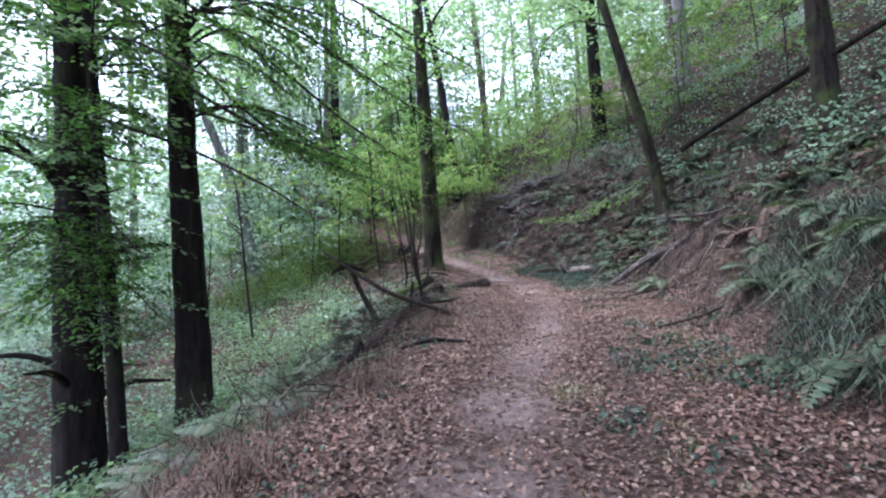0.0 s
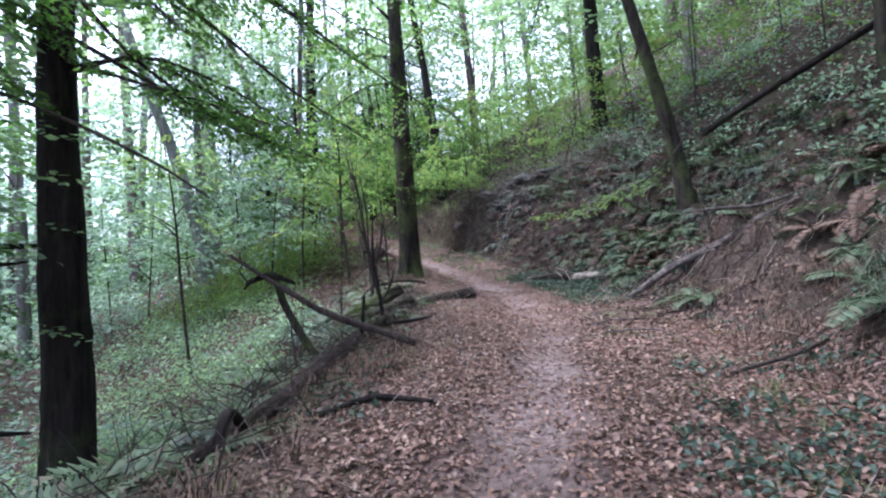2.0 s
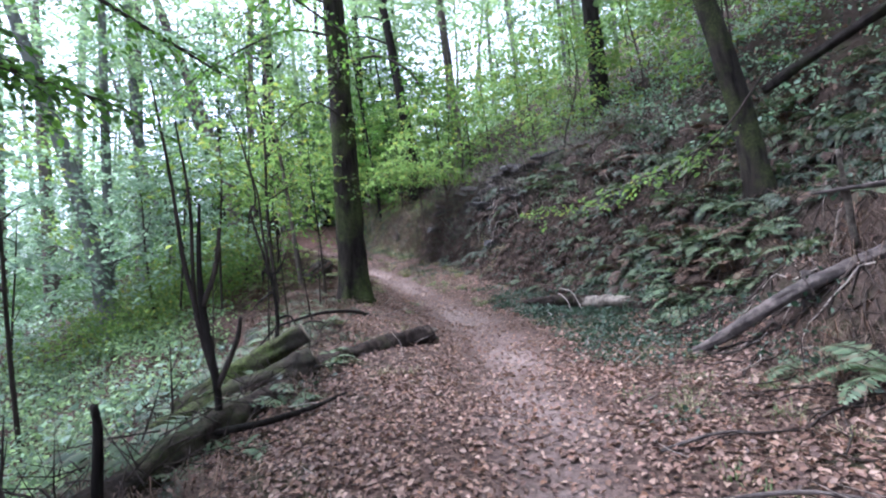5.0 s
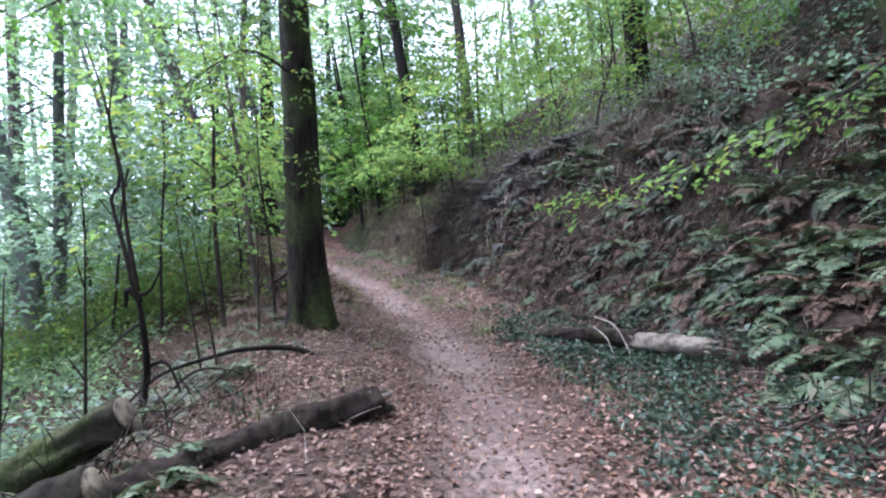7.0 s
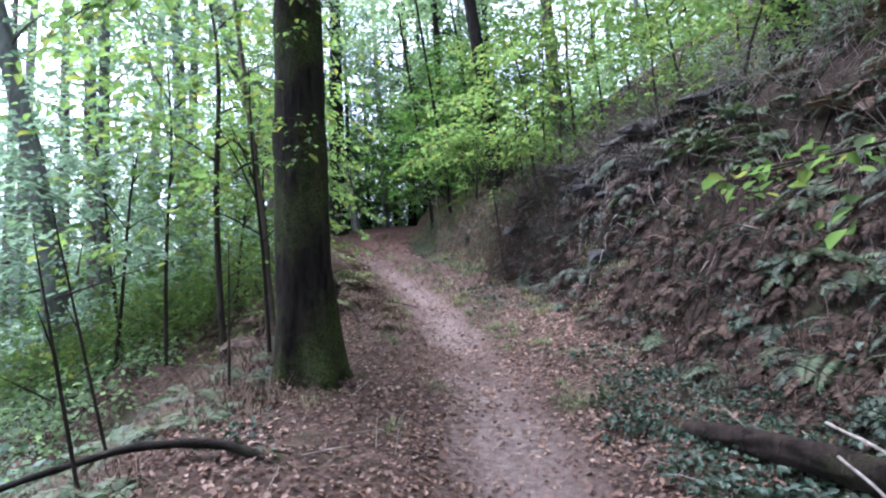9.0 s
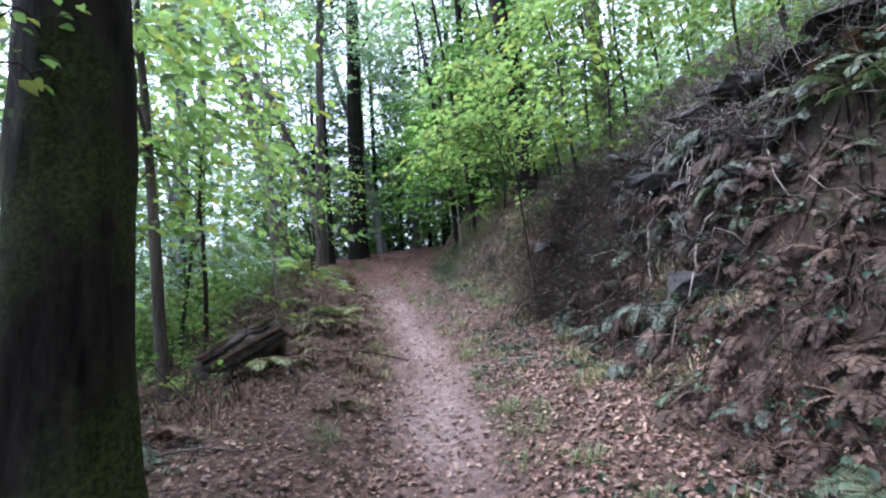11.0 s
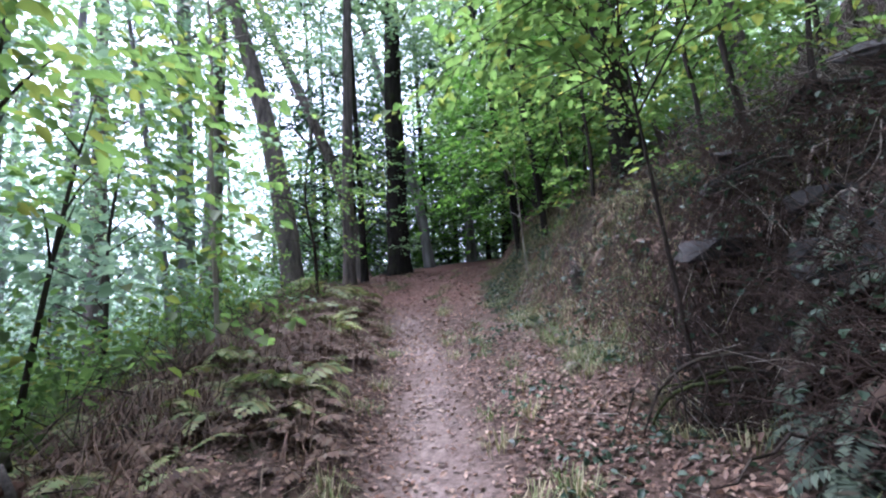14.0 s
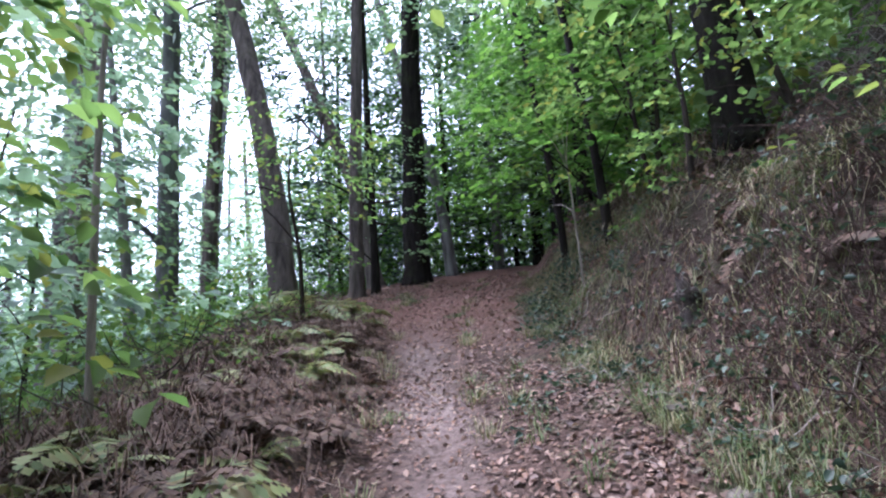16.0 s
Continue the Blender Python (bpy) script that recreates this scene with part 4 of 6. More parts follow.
side_branch(pole, [(-2.1, 8.7, 1.7), (-2.2, 8.7, 1.85), (-2.12, 8.72, 1.98)], [.012, .01, .006], BARK_DARK, 23)
side_branch(pole, [(-1.45, 8.9, .95), (-1.55, 8.8, .7), (-1.6, 8.75, .4)], [.02, .02, .012], BARK_MOSSY, 24)
stem("fallen_branch", "small broken branch lying on fallen leaves", "branch", [on_land(-.75, 6.6, .03), on_land(-.35, 6.85, .06), on_land(.15, 6.78, .03)], [.02, .035, .015], BARK_DARK, 25, 8, 12)
arch = stem("fallen_branch", "dark bare branch arching over the leaves", "branch", [(-.02, 15.1, 1.36), (-.2, 15.08, 1.5), (-.45, 15.05, 1.58), (-.89, 14.9, 1.6), (-1.18, 14.7, 1.55), (-1.5, 14.4, 1.45), (-1.7, 14.1, 1.2)], [.035, .03, .028, .026, .022, .02, .012], BARK_DARK, 26, 8, 30, .12)
dead = stem("dead_stem", "crooked dead blackened stem rising from the verge", "stem", [(-1.45, 13.9, .9), (-1.34, 13.9, 1.5), (-1.36, 13.9, 1.95), (-1.42, 13.9, 2.3)], [.035, .03, .028, .02], BARK_DARK, 27, 8, 24, .15)
side_branch(dead, [(-1.4, 13.9, 2.25), (-1.28, 13.9, 2.3), (-1.16, 13.9, 2.53)], [.022, .015, .006], BARK_DARK, 28)
side_branch(dead, [(-1.36, 13.9, 2.0), (-1.5, 13.88, 1.92), (-1.7, 13.85, 1.74)], [.02, .014, .006], BARK_DARK, 29)
side_branch(dead, [(-1.38, 13.9, 2.2), (-1.5, 13.9, 2.32), (-1.52, 13.9, 2.15)], [.03, .028, .012], BARK_DARK, 30)
side_branch(dead, [(-1.34, 13.9, 1.6), (-1.15, 13.9, 1.62), (-1.05, 13.95, 1.35), (-.95, 13.95, 1.1)], [.02, .014, .012, .008], BARK_DARK, 31)
side_branch(dead, [(-1.3, 13.95, 1.2), (-1.0, 14.1, 1.5), (-.7, 14.3, 1.45), (-.5, 14.4, 1.25)], [.018, .014, .012, .006], TWIG, 32)
side_branch(dead, [(-1.42, 13.9, 2.25), (-1.55, 13.92, 2.75), (-1.66, 13.93, 3.18), (-1.57, 13.92, 3.4), (-1.74, 13.95, 4.2), (-1.95, 13.98, 4.8)], [.022, .018, .017, .015, .01, .005], TWIG, 230, "shoot", "tall thin bare shoot")
side_branch(dead, [(-1.4, 13.9, 2.28), (-1.49, 13.88, 2.9), (-1.52, 13.87, 3.41), (-1.62, 13.86, 3.9), (-1.55, 13.85, 4.5)], [.022, .018, .015, .01, .005], TWIG, 231, "shoot", "tall thin bare shoot")
foot = lift(-.72, 10.5, -.06)
shrub = stem("dead_stem", "dead forked stem standing among the fallen logs", "stem", [foot, (-.73, 10.49, 1.3), (-.82, 10.48, 2.0), (-.8, 10.48, 2.7)], [.036, .03, .024, .01], BARK_DARK, 232, 10, 24, .12)
for k, pts in enumerate([[(-.75, 10.49, 1.45), (-.92, 10.47, 2.2), (-1.0, 10.46, 2.9), (-1.12, 10.45, 3.7)], [(-.74, 10.49, 1.35), (-.88, 10.52, 1.9), (-.9, 10.54, 2.7), (-1.0, 10.56, 3.4)], [(-.8, 10.48, 1.9), (-.7, 10.5, 2.2), (-.66, 10.5, 2.5)], [(-.73, 10.49, 1.25), (-.55, 10.45, 1.6), (-.5, 10.44, 1.8)]]):
    side_branch(shrub, pts, [.022, .018, .013, .006][:len(pts)], TWIG, 234 + k, "shoot", "thin bare shoot")
right_log = stem("fallen_log", "weathered fallen log with a dark rotten end against the bank", "log", [(2.6, 16.0, 1.44), (2.95, 15.5, 1.48), (3.42, 14.72, 1.48)], [.07, .09, .095], LOG_BARK, 33)
side_branch(right_log, [(3.36, 14.8, 1.47), (3.6, 14.2, 1.46), (3.72, 13.85, 1.46)], [.085, .09, .08], WOOD_PALE, 34, "pale_section", "bare pale weathered wood")
broken_end(right_log.children[0], (3.7, 13.9, 1.46), (.25, -.7, .03), .085, 134, WOOD_PALE, 10, .22)
side_branch(right_log, [(3.68, 13.95, 1.42), (3.85, 13.5, 1.4), (3.98, 13.15, 1.42)], [.07, .085, .05], LOG_BARK, 135, "rotten_end", "dark red-brown rotten end")
side_branch(right_log, [(3.1, 15.2, 1.7), (3.2, 14.8, 1.62), (3.25, 14.5, 1.35)], [.009, .009, .005], TWIG_PALE, 35)
side_branch(right_log, [(3.0, 14.9, 1.62), (3.08, 14.7, 1.5), (3.1, 14.55, 1.3)], [.008, .008, .005], TWIG_PALE, 36)
limb = stem("fallen_branch", "long curved grey dead branch lying down the bank", "branch", [(3.4, 11.62, 1.02), (3.75, 11.35, 1.26), (4.1, 11.05, 1.58), (4.55, 10.95, 1.79), above(4.82, 10.75, 1.92, .03), above(5.21, 10.6, 2.12, .04), above(5.9, 10.5, 2.32, .05), above(6.9, 10.4, 2.46, .05), above(7.6, 10.3, 2.9)], [.035, .055, .065, .06, .058, .055, .05, .05, .03], DEADWOOD, 37, 12, 50, .09)
side_branch(limb, [(4.85, 11.1, 1.98), (4.7, 10.95, 2.4), (4.5, 10.75, 2.82)], [.03, .028, .014], WOOD_PALE, 38)
side_branch(limb, [(4.3, 10.85, 2.47), (4.8, 10.75, 2.5), (5.3, 10.6, 2.5), (5.8, 10.5, 2.62)], [.012, .025, .03, .03], DEADWOOD, 39)
side_branch(limb, [(4.35, 11.08, 1.8), (4.3, 11.05, 1.5), (4.32, 11.0, 1.25)], [.05, .04, .03], DEADWOOD, 40)
side_branch(limb, [above(6.95, 10.03, 2.8), above(7.05, 9.9, 3.1), above(7.1, 9.8, 3.4)], [.02, .018, .01], DEADWOOD, 41)
stem("leaning_log", "dark fallen trunk leaning across the bank", "log", [(7.1, 15.3, 4.95), (7.9, 13.8, 5.48), (8.76, 12.15, 6.0), (10.2, 8.8, 6.85)], [.085, .08, .075, .05], BARK_DARK, 42, 12, 40)
stem("fallen_log", "fallen mossy trunk lying on the upper bank", "log", [on_land(9.2, 14.4, .05), on_land(10.0, 13.4, .1), on_land(10.8, 12.6, .12), on_land(11.8, 11.4, .12)], [.12, .14, .14, .1], BARK_MOSSY, 43)
e, tail = np.array([-1.95, 20.12, 2.62]), np.array([-2.24, 19.3, 2.26])
w = unit(e - tail)
cut = stem("cut_log", "rotting brown split log with a mossy end beside the trail", "log", [tail, (e + tail) / 2 + [0, 0, .02], e], [.2, .22, .21], DEADWOOD, 44, 22, 26, .1)
across = unit(np.cross(w, (0, 0, 1.0)))
for k, g in enumerate((.1, .55, 1.0, 1.5, 2.1, 2.7)):
    out_by = (across * math.cos(g) + np.cross(across, w) * math.sin(g)) * .2
    side_branch(cut.children[0], [tail + out_by, (tail + e) / 2 + out_by * 1.06, e + out_by * .98 - w * .03 * k], [.03, .036, .028], (LOG_BARK, LOG_RED)[k % 2], 240 + k, "bark_ridge", "split brown bark")
broken_end(cut.children[0], e - w * .06, w, .2, 45, LOG_RED, 13, .09)
side_branch(cut.children[0], [e + [-.02, 0, .15] - w * .4, e + [-.03, 0, .19] - w * .15, e + [-.02, 0, .17] - w * .02], [.04, .07, .04], LOG_MOSS, 46, "moss_cushion", "green moss cushion")
q = lift(-.32, 25.25)
stump = stem("small_stump", "short broken grey stump sticking from the bank", "stump", [q + [.03, .02, -.2], q + [0, 0, -.02], q + [-.04, -.03, .1]], [.13, .1, .085], DEADWOOD, 47, 14, 10)
broken_end(stump.children[0], q + [-.04, -.03, .09], (-.2, -.1, .9), .075, 48, DEADWOOD, 10, .11)
rng = np.random.default_rng(12)
for k, (x, y, a, l, r) in enumerate([(-1.2, 20.9, .3, 1.1, .018), (-1.4, 19.6, -.9, .9, .015), (2.6, 9.6, .1, .7, .012), (1.9, 20.5, .1, .9, .014), (2.6, 8.9, -.3, .9, .013), (-1.1, 17.9, .4, .8, .012), (-1.9, 5.0, .9, 1.3, .02), (-2.4, 4.6, .5, 1.5, .02), (3.6, 7.2, .1, 1.6, .02)]):
    d = np.array([math.cos(a), math.sin(a)]) * l / 2
    stem("fallen_stick", "thin bare stick lying on the leaf litter", "stick", [on_land(x - d[0], y - d[1], .02), on_land(x + .05, y + .04, .05), on_land(x + d[0], y + d[1], .02)], [r, r * .8, r * .4], TWIG if r > .013 else DEADWOOD, 60 + k, 6, 12, .12)


# ---- rocks of the broken bank ----
def rock(seed, at, size, mat=ROCK, label="dark wet rock jutting from the bank", dip=.25):
    """An angular block: a hull round scattered points, split in flat faces with blunt edges."""
    rng = np.random.default_rng(seed)
    bm = bmesh.new()
    for _ in range(22):
        p = rng.uniform(-1, 1, 3)
        p /= max(np.abs(p).max(), .2) * rng.uniform(1, 1.35)
        bm.verts.new((p[0] * size[0], p[1] * size[1], p[2] * size[2]))
    got = bmesh.ops.convex_hull(bm, input=list(bm.verts))
    bmesh.ops.delete(bm, geom=[v for v in got["geom_interior"] if isinstance(v, bmesh.types.BMVert)], context="VERTS")
    bmesh.ops.bevel(bm, geom=list(bm.edges), offset=.07 * min(size), segments=1, affect="EDGES")
    bmesh.ops.triangulate(bm, faces=list(bm.faces))
    bmesh.ops.subdivide_edges(bm, edges=list(bm.edges), cuts=1)
    for v in bm.verts:
        k = 1 + .05 * math.sin(19 * v.co.x + seed) * math.sin(23 * v.co.y) + .04 * math.sin(31 * v.co.z + 2 * seed) + rng.normal(0, .02)
        v.co *= k
    me = bpy.data.meshes.new("rock")
    bm.to_mesh(me)
    bm.free()
    me.materials.append(mat)
    ob = new("rock", me)
    ob.location, ob.rotation_euler = at, (dip + rng.uniform(-.2, .2), rng.uniform(-.25, .25), rng.uniform(-.7, .7))
    return tagged(ob, label, "rock", "rocks of the bank")


rng = np.random.default_rng(21)
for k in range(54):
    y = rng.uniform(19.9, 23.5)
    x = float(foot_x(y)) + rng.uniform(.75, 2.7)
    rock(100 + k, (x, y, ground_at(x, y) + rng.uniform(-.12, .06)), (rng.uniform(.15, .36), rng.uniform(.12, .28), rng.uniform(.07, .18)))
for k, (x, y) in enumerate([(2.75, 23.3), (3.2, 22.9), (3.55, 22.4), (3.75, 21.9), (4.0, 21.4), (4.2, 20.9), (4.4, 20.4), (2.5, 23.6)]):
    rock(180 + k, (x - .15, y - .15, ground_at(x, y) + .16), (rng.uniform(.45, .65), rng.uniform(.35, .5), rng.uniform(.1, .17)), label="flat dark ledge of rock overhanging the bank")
rock(195, (-.47, 24.49, ground_at(-.47, 24.49) + .03), (.09, .07, .07), WOOD_PALE, "small pale stone half sunk in the bank")
rock(196, (-.2, 23.6, ground_at(-.2, 23.6) + .02), (.07, .06, .05), WOOD_PALE, "small pale stone half sunk in the bank")
hollow = thing("earth_hollow", lift(.9, 22.4), "dark hollow under a mossy arch of earth and roots", "hollow")
hx = [(.45, 22.45, 2.5), (.6, 22.35, 2.75), (.85, 22.25, 2.92), (1.15, 22.2, 2.92), (1.4, 22.15, 2.8), (1.6, 22.1, 2.55)]
for k in range(6):
    bent = [(p[0] + rng.normal(0, .05), p[1] + rng.normal(0, .07), p[2] - .03 * k + rng.normal(0, .04)) for p in hx[(k % 3):]]
    side_branch(hollow, bent, [.006, .012, .011, .005], (TWIG, BARK_MOSSY)[k % 2], 150 + k, "root", "crooked root arching over the hollow")
for k in range(9):
    x = .4 + k * .13
    side_branch(hollow, [(x, 22.15, 3.0 - abs(x - .95) * .4), (x + .03, 22.08, 2.8), (x + rng.uniform(-.08, .08), 22.1, 2.55)], [.008, .007, .003], TWIG, 160 + k, "root")


# ---- ferns ----
def frond_mesh(seed, length, pairs, mat):
    """An arching frond: midrib and paired leaflets."""
    rng = np.random.default_rng(seed)
    s = np.linspace(0, 1, pairs + 3)[2:-1]
    line = lambda u: np.stack([u * length * .88, .02 * np.sin(4 * u), length * (.62 * u - .62 * u ** 2.2)], -1)
    pos = line(s)
    way = unit(np.gradient(pos, axis=0))
    w = length * .24 * np.sin(np.pi * np.clip(.12 + .86 * s, 0, 1)) ** .8
    v, f = [], []
    for hand in (1, -1):
        side = np.stack([np.zeros(len(s)), np.full(len(s), hand * 1.0), np.full(len(s), -.25)], -1) + way * .35 + rng.normal(0, .08, (len(s), 3))
        v2, f2 = quads_np(pos, side, np.cross(side, way) * hand, w * rng.uniform(.85, 1.1, len(s)), length / pairs * 1.15)
        f.append(f2 + sum(len(q) for q in v))
        v.append(v2)
    rv, rf = tube(line(np.linspace(0, 1, 6)), [.006, .004, .002], 4, 8, .02, rng, closed=False)
    f.append(rf + sum(len(q) for q in v))
    v.append(rv)
    return mesh_np("frond", np.concatenate(v), np.concatenate(f), mat)


FRONDS = [frond_mesh(k,   .5 + .12 * k, 19 + k, FERN) for k in range(4)]
FRONDS_YELLOW = [frond_mesh(15 + k, .55 + .12 * k, 19, FERN_YELLOW) for k in range(2)]
FRONDS_TEAL = [frond_mesh(19 + k, .55 + .12 * k, 19, FERN_GREY) for k in range(2)]
FRONDS_BROWN = [frond_mesh(9 + k, .5 + .12 * k, 17, BRACKEN) for k in range(2)]


def fern(seed, x, y, size=1.0, fronds=9, kinds=FRONDS, label="green fern arching out of the bank"):
    rng = np.random.default_rng(seed)
    foot = lift(x, y, -.02)
    ob = thing("fern", foot, label, "fern", "ferns of the wood")
    e = .15
    dn = np.array([land(x - e, y) - land(x + e, y), land(x, y - e) - land(x, y + e)]) / (2 * e)
    for k in range(fronds):
        a = 6.28 * k / fronds + rng.uniform(-.3, .3)
        tilt = rng.uniform(-.25, .35) + .35 * float(np.dot(dn, (math.cos(a), math.sin(a))))
        f = new("frond", kinds[int(rng.integers(len(kinds)))])
        f.parent = ob
        s = size * rng.uniform(.7, 1.15)
        f.matrix_basis = Matrix.Rotation(a, 4, "Z") @ Matrix.Rotation(tilt, 4, "Y") @ Matrix.Rotation(rng.uniform(-.4, .4), 4, "X") @ Matrix.Scale(s, 4)
    return ob


near = [(4.9, 6.5, 1.3), (4.3, 5.9, 1.2), (3.3, 4.2, 1.2), (5.3, 7.3, 1.3), (4.7, 7.9, 1.1), (4.2, 7.0, 1.1), (3.9, 10.6, .8), (4.0, 9.9, 1.1), (4.1, 12.6, 1.1), (3.8, 12.9, .7), (5.2, 8.6, 1.2), (3.2, 5.0, .9), (4.6, 5.2, 1.2), (5.6, 6.3, 1.2), (5.0, 11.9, 1.0)]
for k, (x, y, s) in enumerate(near):
    fern(400 + k, x, y, s * .85, 12)
rng = np.random.default_rng(31)
for k in range(75):
    y = rng.uniform(12, 21.5)
    x = float(foot_x(y)) + abs(rng.normal(1.6, 1.4)) + .25
    fern(500 + k, x, y, rng.uniform(.4, .7), 8, (FRONDS, FRONDS_TEAL, FRONDS_BROWN)[k % 3], ("green fern arching out of the bank", "grey-green fern hanging from the bank", "withered brown fern on the bank")[k % 3])
for k in range(50):
    y = rng.uniform(5, 17)
    x = float(left_x(y)) - rng.uniform(.35, 3.6)
    fern(700 + k, x, y, rng.uniform(.6, 1.05), 7, FRONDS, "green fern on the falling slope")
for k in range(30):
    y = rng.uniform(19, 28)
    x = float(left_x(y)) - rng.uniform(-.3, 1.8)
    fern(800 + k, x, y, rng.uniform(.9, 1.5), 8, FRONDS_YELLOW, "yellow-green fern in the bracken")
for k in range(30):
    y = rng.uniform(7, 27)
    fern(860 + k, float(foot_x(y)) + rng.uniform(.3, 2.6), y, rng.uniform(.45, .8), 7, FRONDS_BROWN, "dead brown bracken hanging over the earth")
for k in range(18):
    y = rng.uniform(19.8, 23)
    fern(930 + k, float(foot_x(y)) + rng.uniform(.4, 2.6), y, rng.uniform(.45, .75), 8, FRONDS_TEAL, "teal fern hanging over the dark rock")
for k in range(26):
    y = rng.uniform(18, 29)
    fern(960 + k, float(left_x(y)) + rng.uniform(-1.4, .35), y, rng.uniform(.7, 1.25), 8, FRONDS_BROWN, "dead brown bracken crowding the verge")


fern(1010, -6.1, 27.3, 2.2, 7, FRONDS_YELLOW, "tall pale yellow-green fern beside the trail")
fern(1011, -5.0, 24.6, 1.7, 8, FRONDS_YELLOW, "tall pale yellow-green fern beside the trail")
for k in range(40):
    y = rng.uniform(8, 18)
    x = float(foot_x(y)) + rng.uniform(1.2, 5.2)
    fern(1020 + k, x, y, rng.uniform(.6, 1.1), 8, (FRONDS, FRONDS, FRONDS_BROWN)[k % 3], "straggling fern on the upper bank")
for k in range(26):
    y = rng.uniform(4.5, 12.5)
    fern(1080 + k, float(left_x(y)) - rng.uniform(.3, 1.7), y, rng.uniform(.6, 1.0), 8, FRONDS, "dark green fern among the fallen branches")


# ---- leaf litter, bracken, grass, sticks: beyond counting ----
def slope_normal(x, y, e=.06):
    n = np.stack([land(x - e, y) - land(x + e, y), land(x, y - e) - land(x, y + e), np.full(len(x), 2 * e)], -1)
    return unit(n)


def litter(name, label, seed, n, x0, x1, y0, y1, weight, size, mat, lift_by=.012, tilt=.32):
    rng = np.random.default_rng(seed)
    x, y = rng.uniform(x0, x1, n), rng.uniform(y0, y1, n)
    ok = rng.uniform(0, 1, n) < weight(x, y)
    x, y = x[ok], y[ok]
    m = len(x)
    up = unit(slope_normal(x, y) + rng.normal(0, tilt, (m, 3)))
    a = rng.uniform(0, 6.28, m)
    way = np.cross(up, np.stack([np.cos(a), np.sin(a), np.zeros(m)], -1))
    s = size * rng.uniform(.55, 1.35, m)
    pos = np.stack([x, y, land(x, y) + rng.uniform(.3, 1.6, m) * lift_by], -1)
    v, f = leaves_np(pos, way, up, s, s * rng.uniform(.45, .75, m), .22)
    v[:, 2] += .004
    return tagged(new(name, mesh_np(name, v, f, mat)), label, "leaves", kind="stuff")


def on_trail(x, y):
    s = np.abs(x - trail_x(y))
    inside = (x > left_x(y) - .8) & (x < foot_x(y) + np.where((y > 19.8) & (y < 23.4), -.05, .5))
    verge = np.where((x < trail_x(y) - .8) & (y > 12.5), .5, 1.0)
    return np.where(inside, np.clip(.45 + s * .6, 0, 1) * verge, 0) * np.clip(.75 + .5 * wobble(x, y, .7, 8), .25, 1)


litter("leaf_litter", "brown fallen leaves strewn over the trail", 1, 105000, -2.5, 4.6, 1.8, 12, on_trail, .044, LITTER)
litter("leaf_litter", "brown fallen leaves strewn over the trail", 2, 105000, -5, 4.6, 12, 26, on_trail, .046, LITTER)
litter("leaf_litter", "brown fallen leaves on the steep bank", 3, 34000, 2, 9, 2, 20, lambda x, y: (x > foot_x(y) + .2) * np.clip(.35 + .8 * wobble(x, y, 1.1, 3), .05, 1), .055, LITTER_DARK, .02, .5)
litter("leaf_litter", "brown fallen leaves behind the start of the walk", 8, 9000, -3, 5, -8, 1.8, on_trail, .08, LITTER)
litter("leaf_litter", "brown fallen leaves high on the bank", 6, 12000, 7, 17, 5, 26, lambda x, y: (x > foot_x(y) + 3) * .8, .11, LITTER, .03, .5)
litter("leaf_litter", "brown fallen leaves on the far trail", 7, 9000, -9, -2, 25, 34, lambda x, y: (x < foot_x(y)) & (x > left_x(y)), .06, LITTER, .015, .4)
litter("leaf_litter", "brown fallen leaves on the bank and verge", 4, 40000, -6, 3, 20, 32, lambda x, y: ((x > foot_x(y)) & (x < foot_x(y) + 2.2) | (x < left_x(y) + .6)) * .85, .048, LITTER, .03, .6)
litter("leaf_litter", "brown fallen leaves on the falling slope", 5, 16000, -7, 0, 3, 20, lambda x, y: (x < left_x(y) - .3) * .4, .06, LITTER_DARK, .02, .5)


def blades(name, label, seed, spots, per, tall, mat, spread=.12, lean=.5, width=.008, category="grass", hang=0.0):
    """Thin blades in tufts: two quads each, bent over."""
    rng = np.random.default_rng(seed)
    c = np.repeat(spots, per, 0)
    n = len(c)
    a, r = rng.uniform(0, 6.28, n), rng.uniform(0, spread, n)
    out = np.stack([np.cos(a), np.sin(a), np.zeros(n)], -1)
    base = c + out * r[:, None]
    base[:, 2] = land(base[:, 0], base[:, 1]) - .01
    h = tall * rng.uniform(.4, 1.15, n)[:, None]
    b = rng.uniform(.2, 1, n)[:, None] * lean
    mid = base + out * h * b * .4 + np.array([0, 0, 1]) * h * .6
    tip = base + out * h * b * 1.2 + np.array([0, 0, 1]) * h * (.85 - b * .6 - hang)
    side = np.stack([-np.sin(a), np.cos(a), np.zeros(n)], -1) * width
    v = np.stack([base - side, base + side, mid + side * .8, mid - side * .8, tip + side * .15, tip - side * .15], 1).reshape(-1, 3)
    k = np.arange(n)[:, None] * 6
    f = np.concatenate([k + [0, 1, 2, 3], k + [3, 2, 4, 5]])
    return tagged(new(name, mesh_np(name, v, f, mat)), label, category, kind="stuff")


rng = np.random.default_rng(41)
edge = scatter(rng, 900, -7, 3, 19, 33, lambda x, y: ((x > foot_x(y) - .35) & (x < foot_x(y) + .9)) | ((np.abs(x - trail_x(y)) > .45) & (np.abs(x - trail_x(y)) < .9) & (rng.uniform(0, 1, len(x)) < .5)))
blades("grass_tufts", "pale dry grass and green tufts beside the trail", 42, edge, 44, .2, STRAW, .14, .9, .0035)
edge = scatter(rng, 420, -3, 4, 2, 20, lambda x, y: (np.abs(x - trail_x(y)) > 1.0) & (x > left_x(y) - .8) & (x < foot_x(y) + .3) & (wobble(x, y, 1.2, 6) > .1))
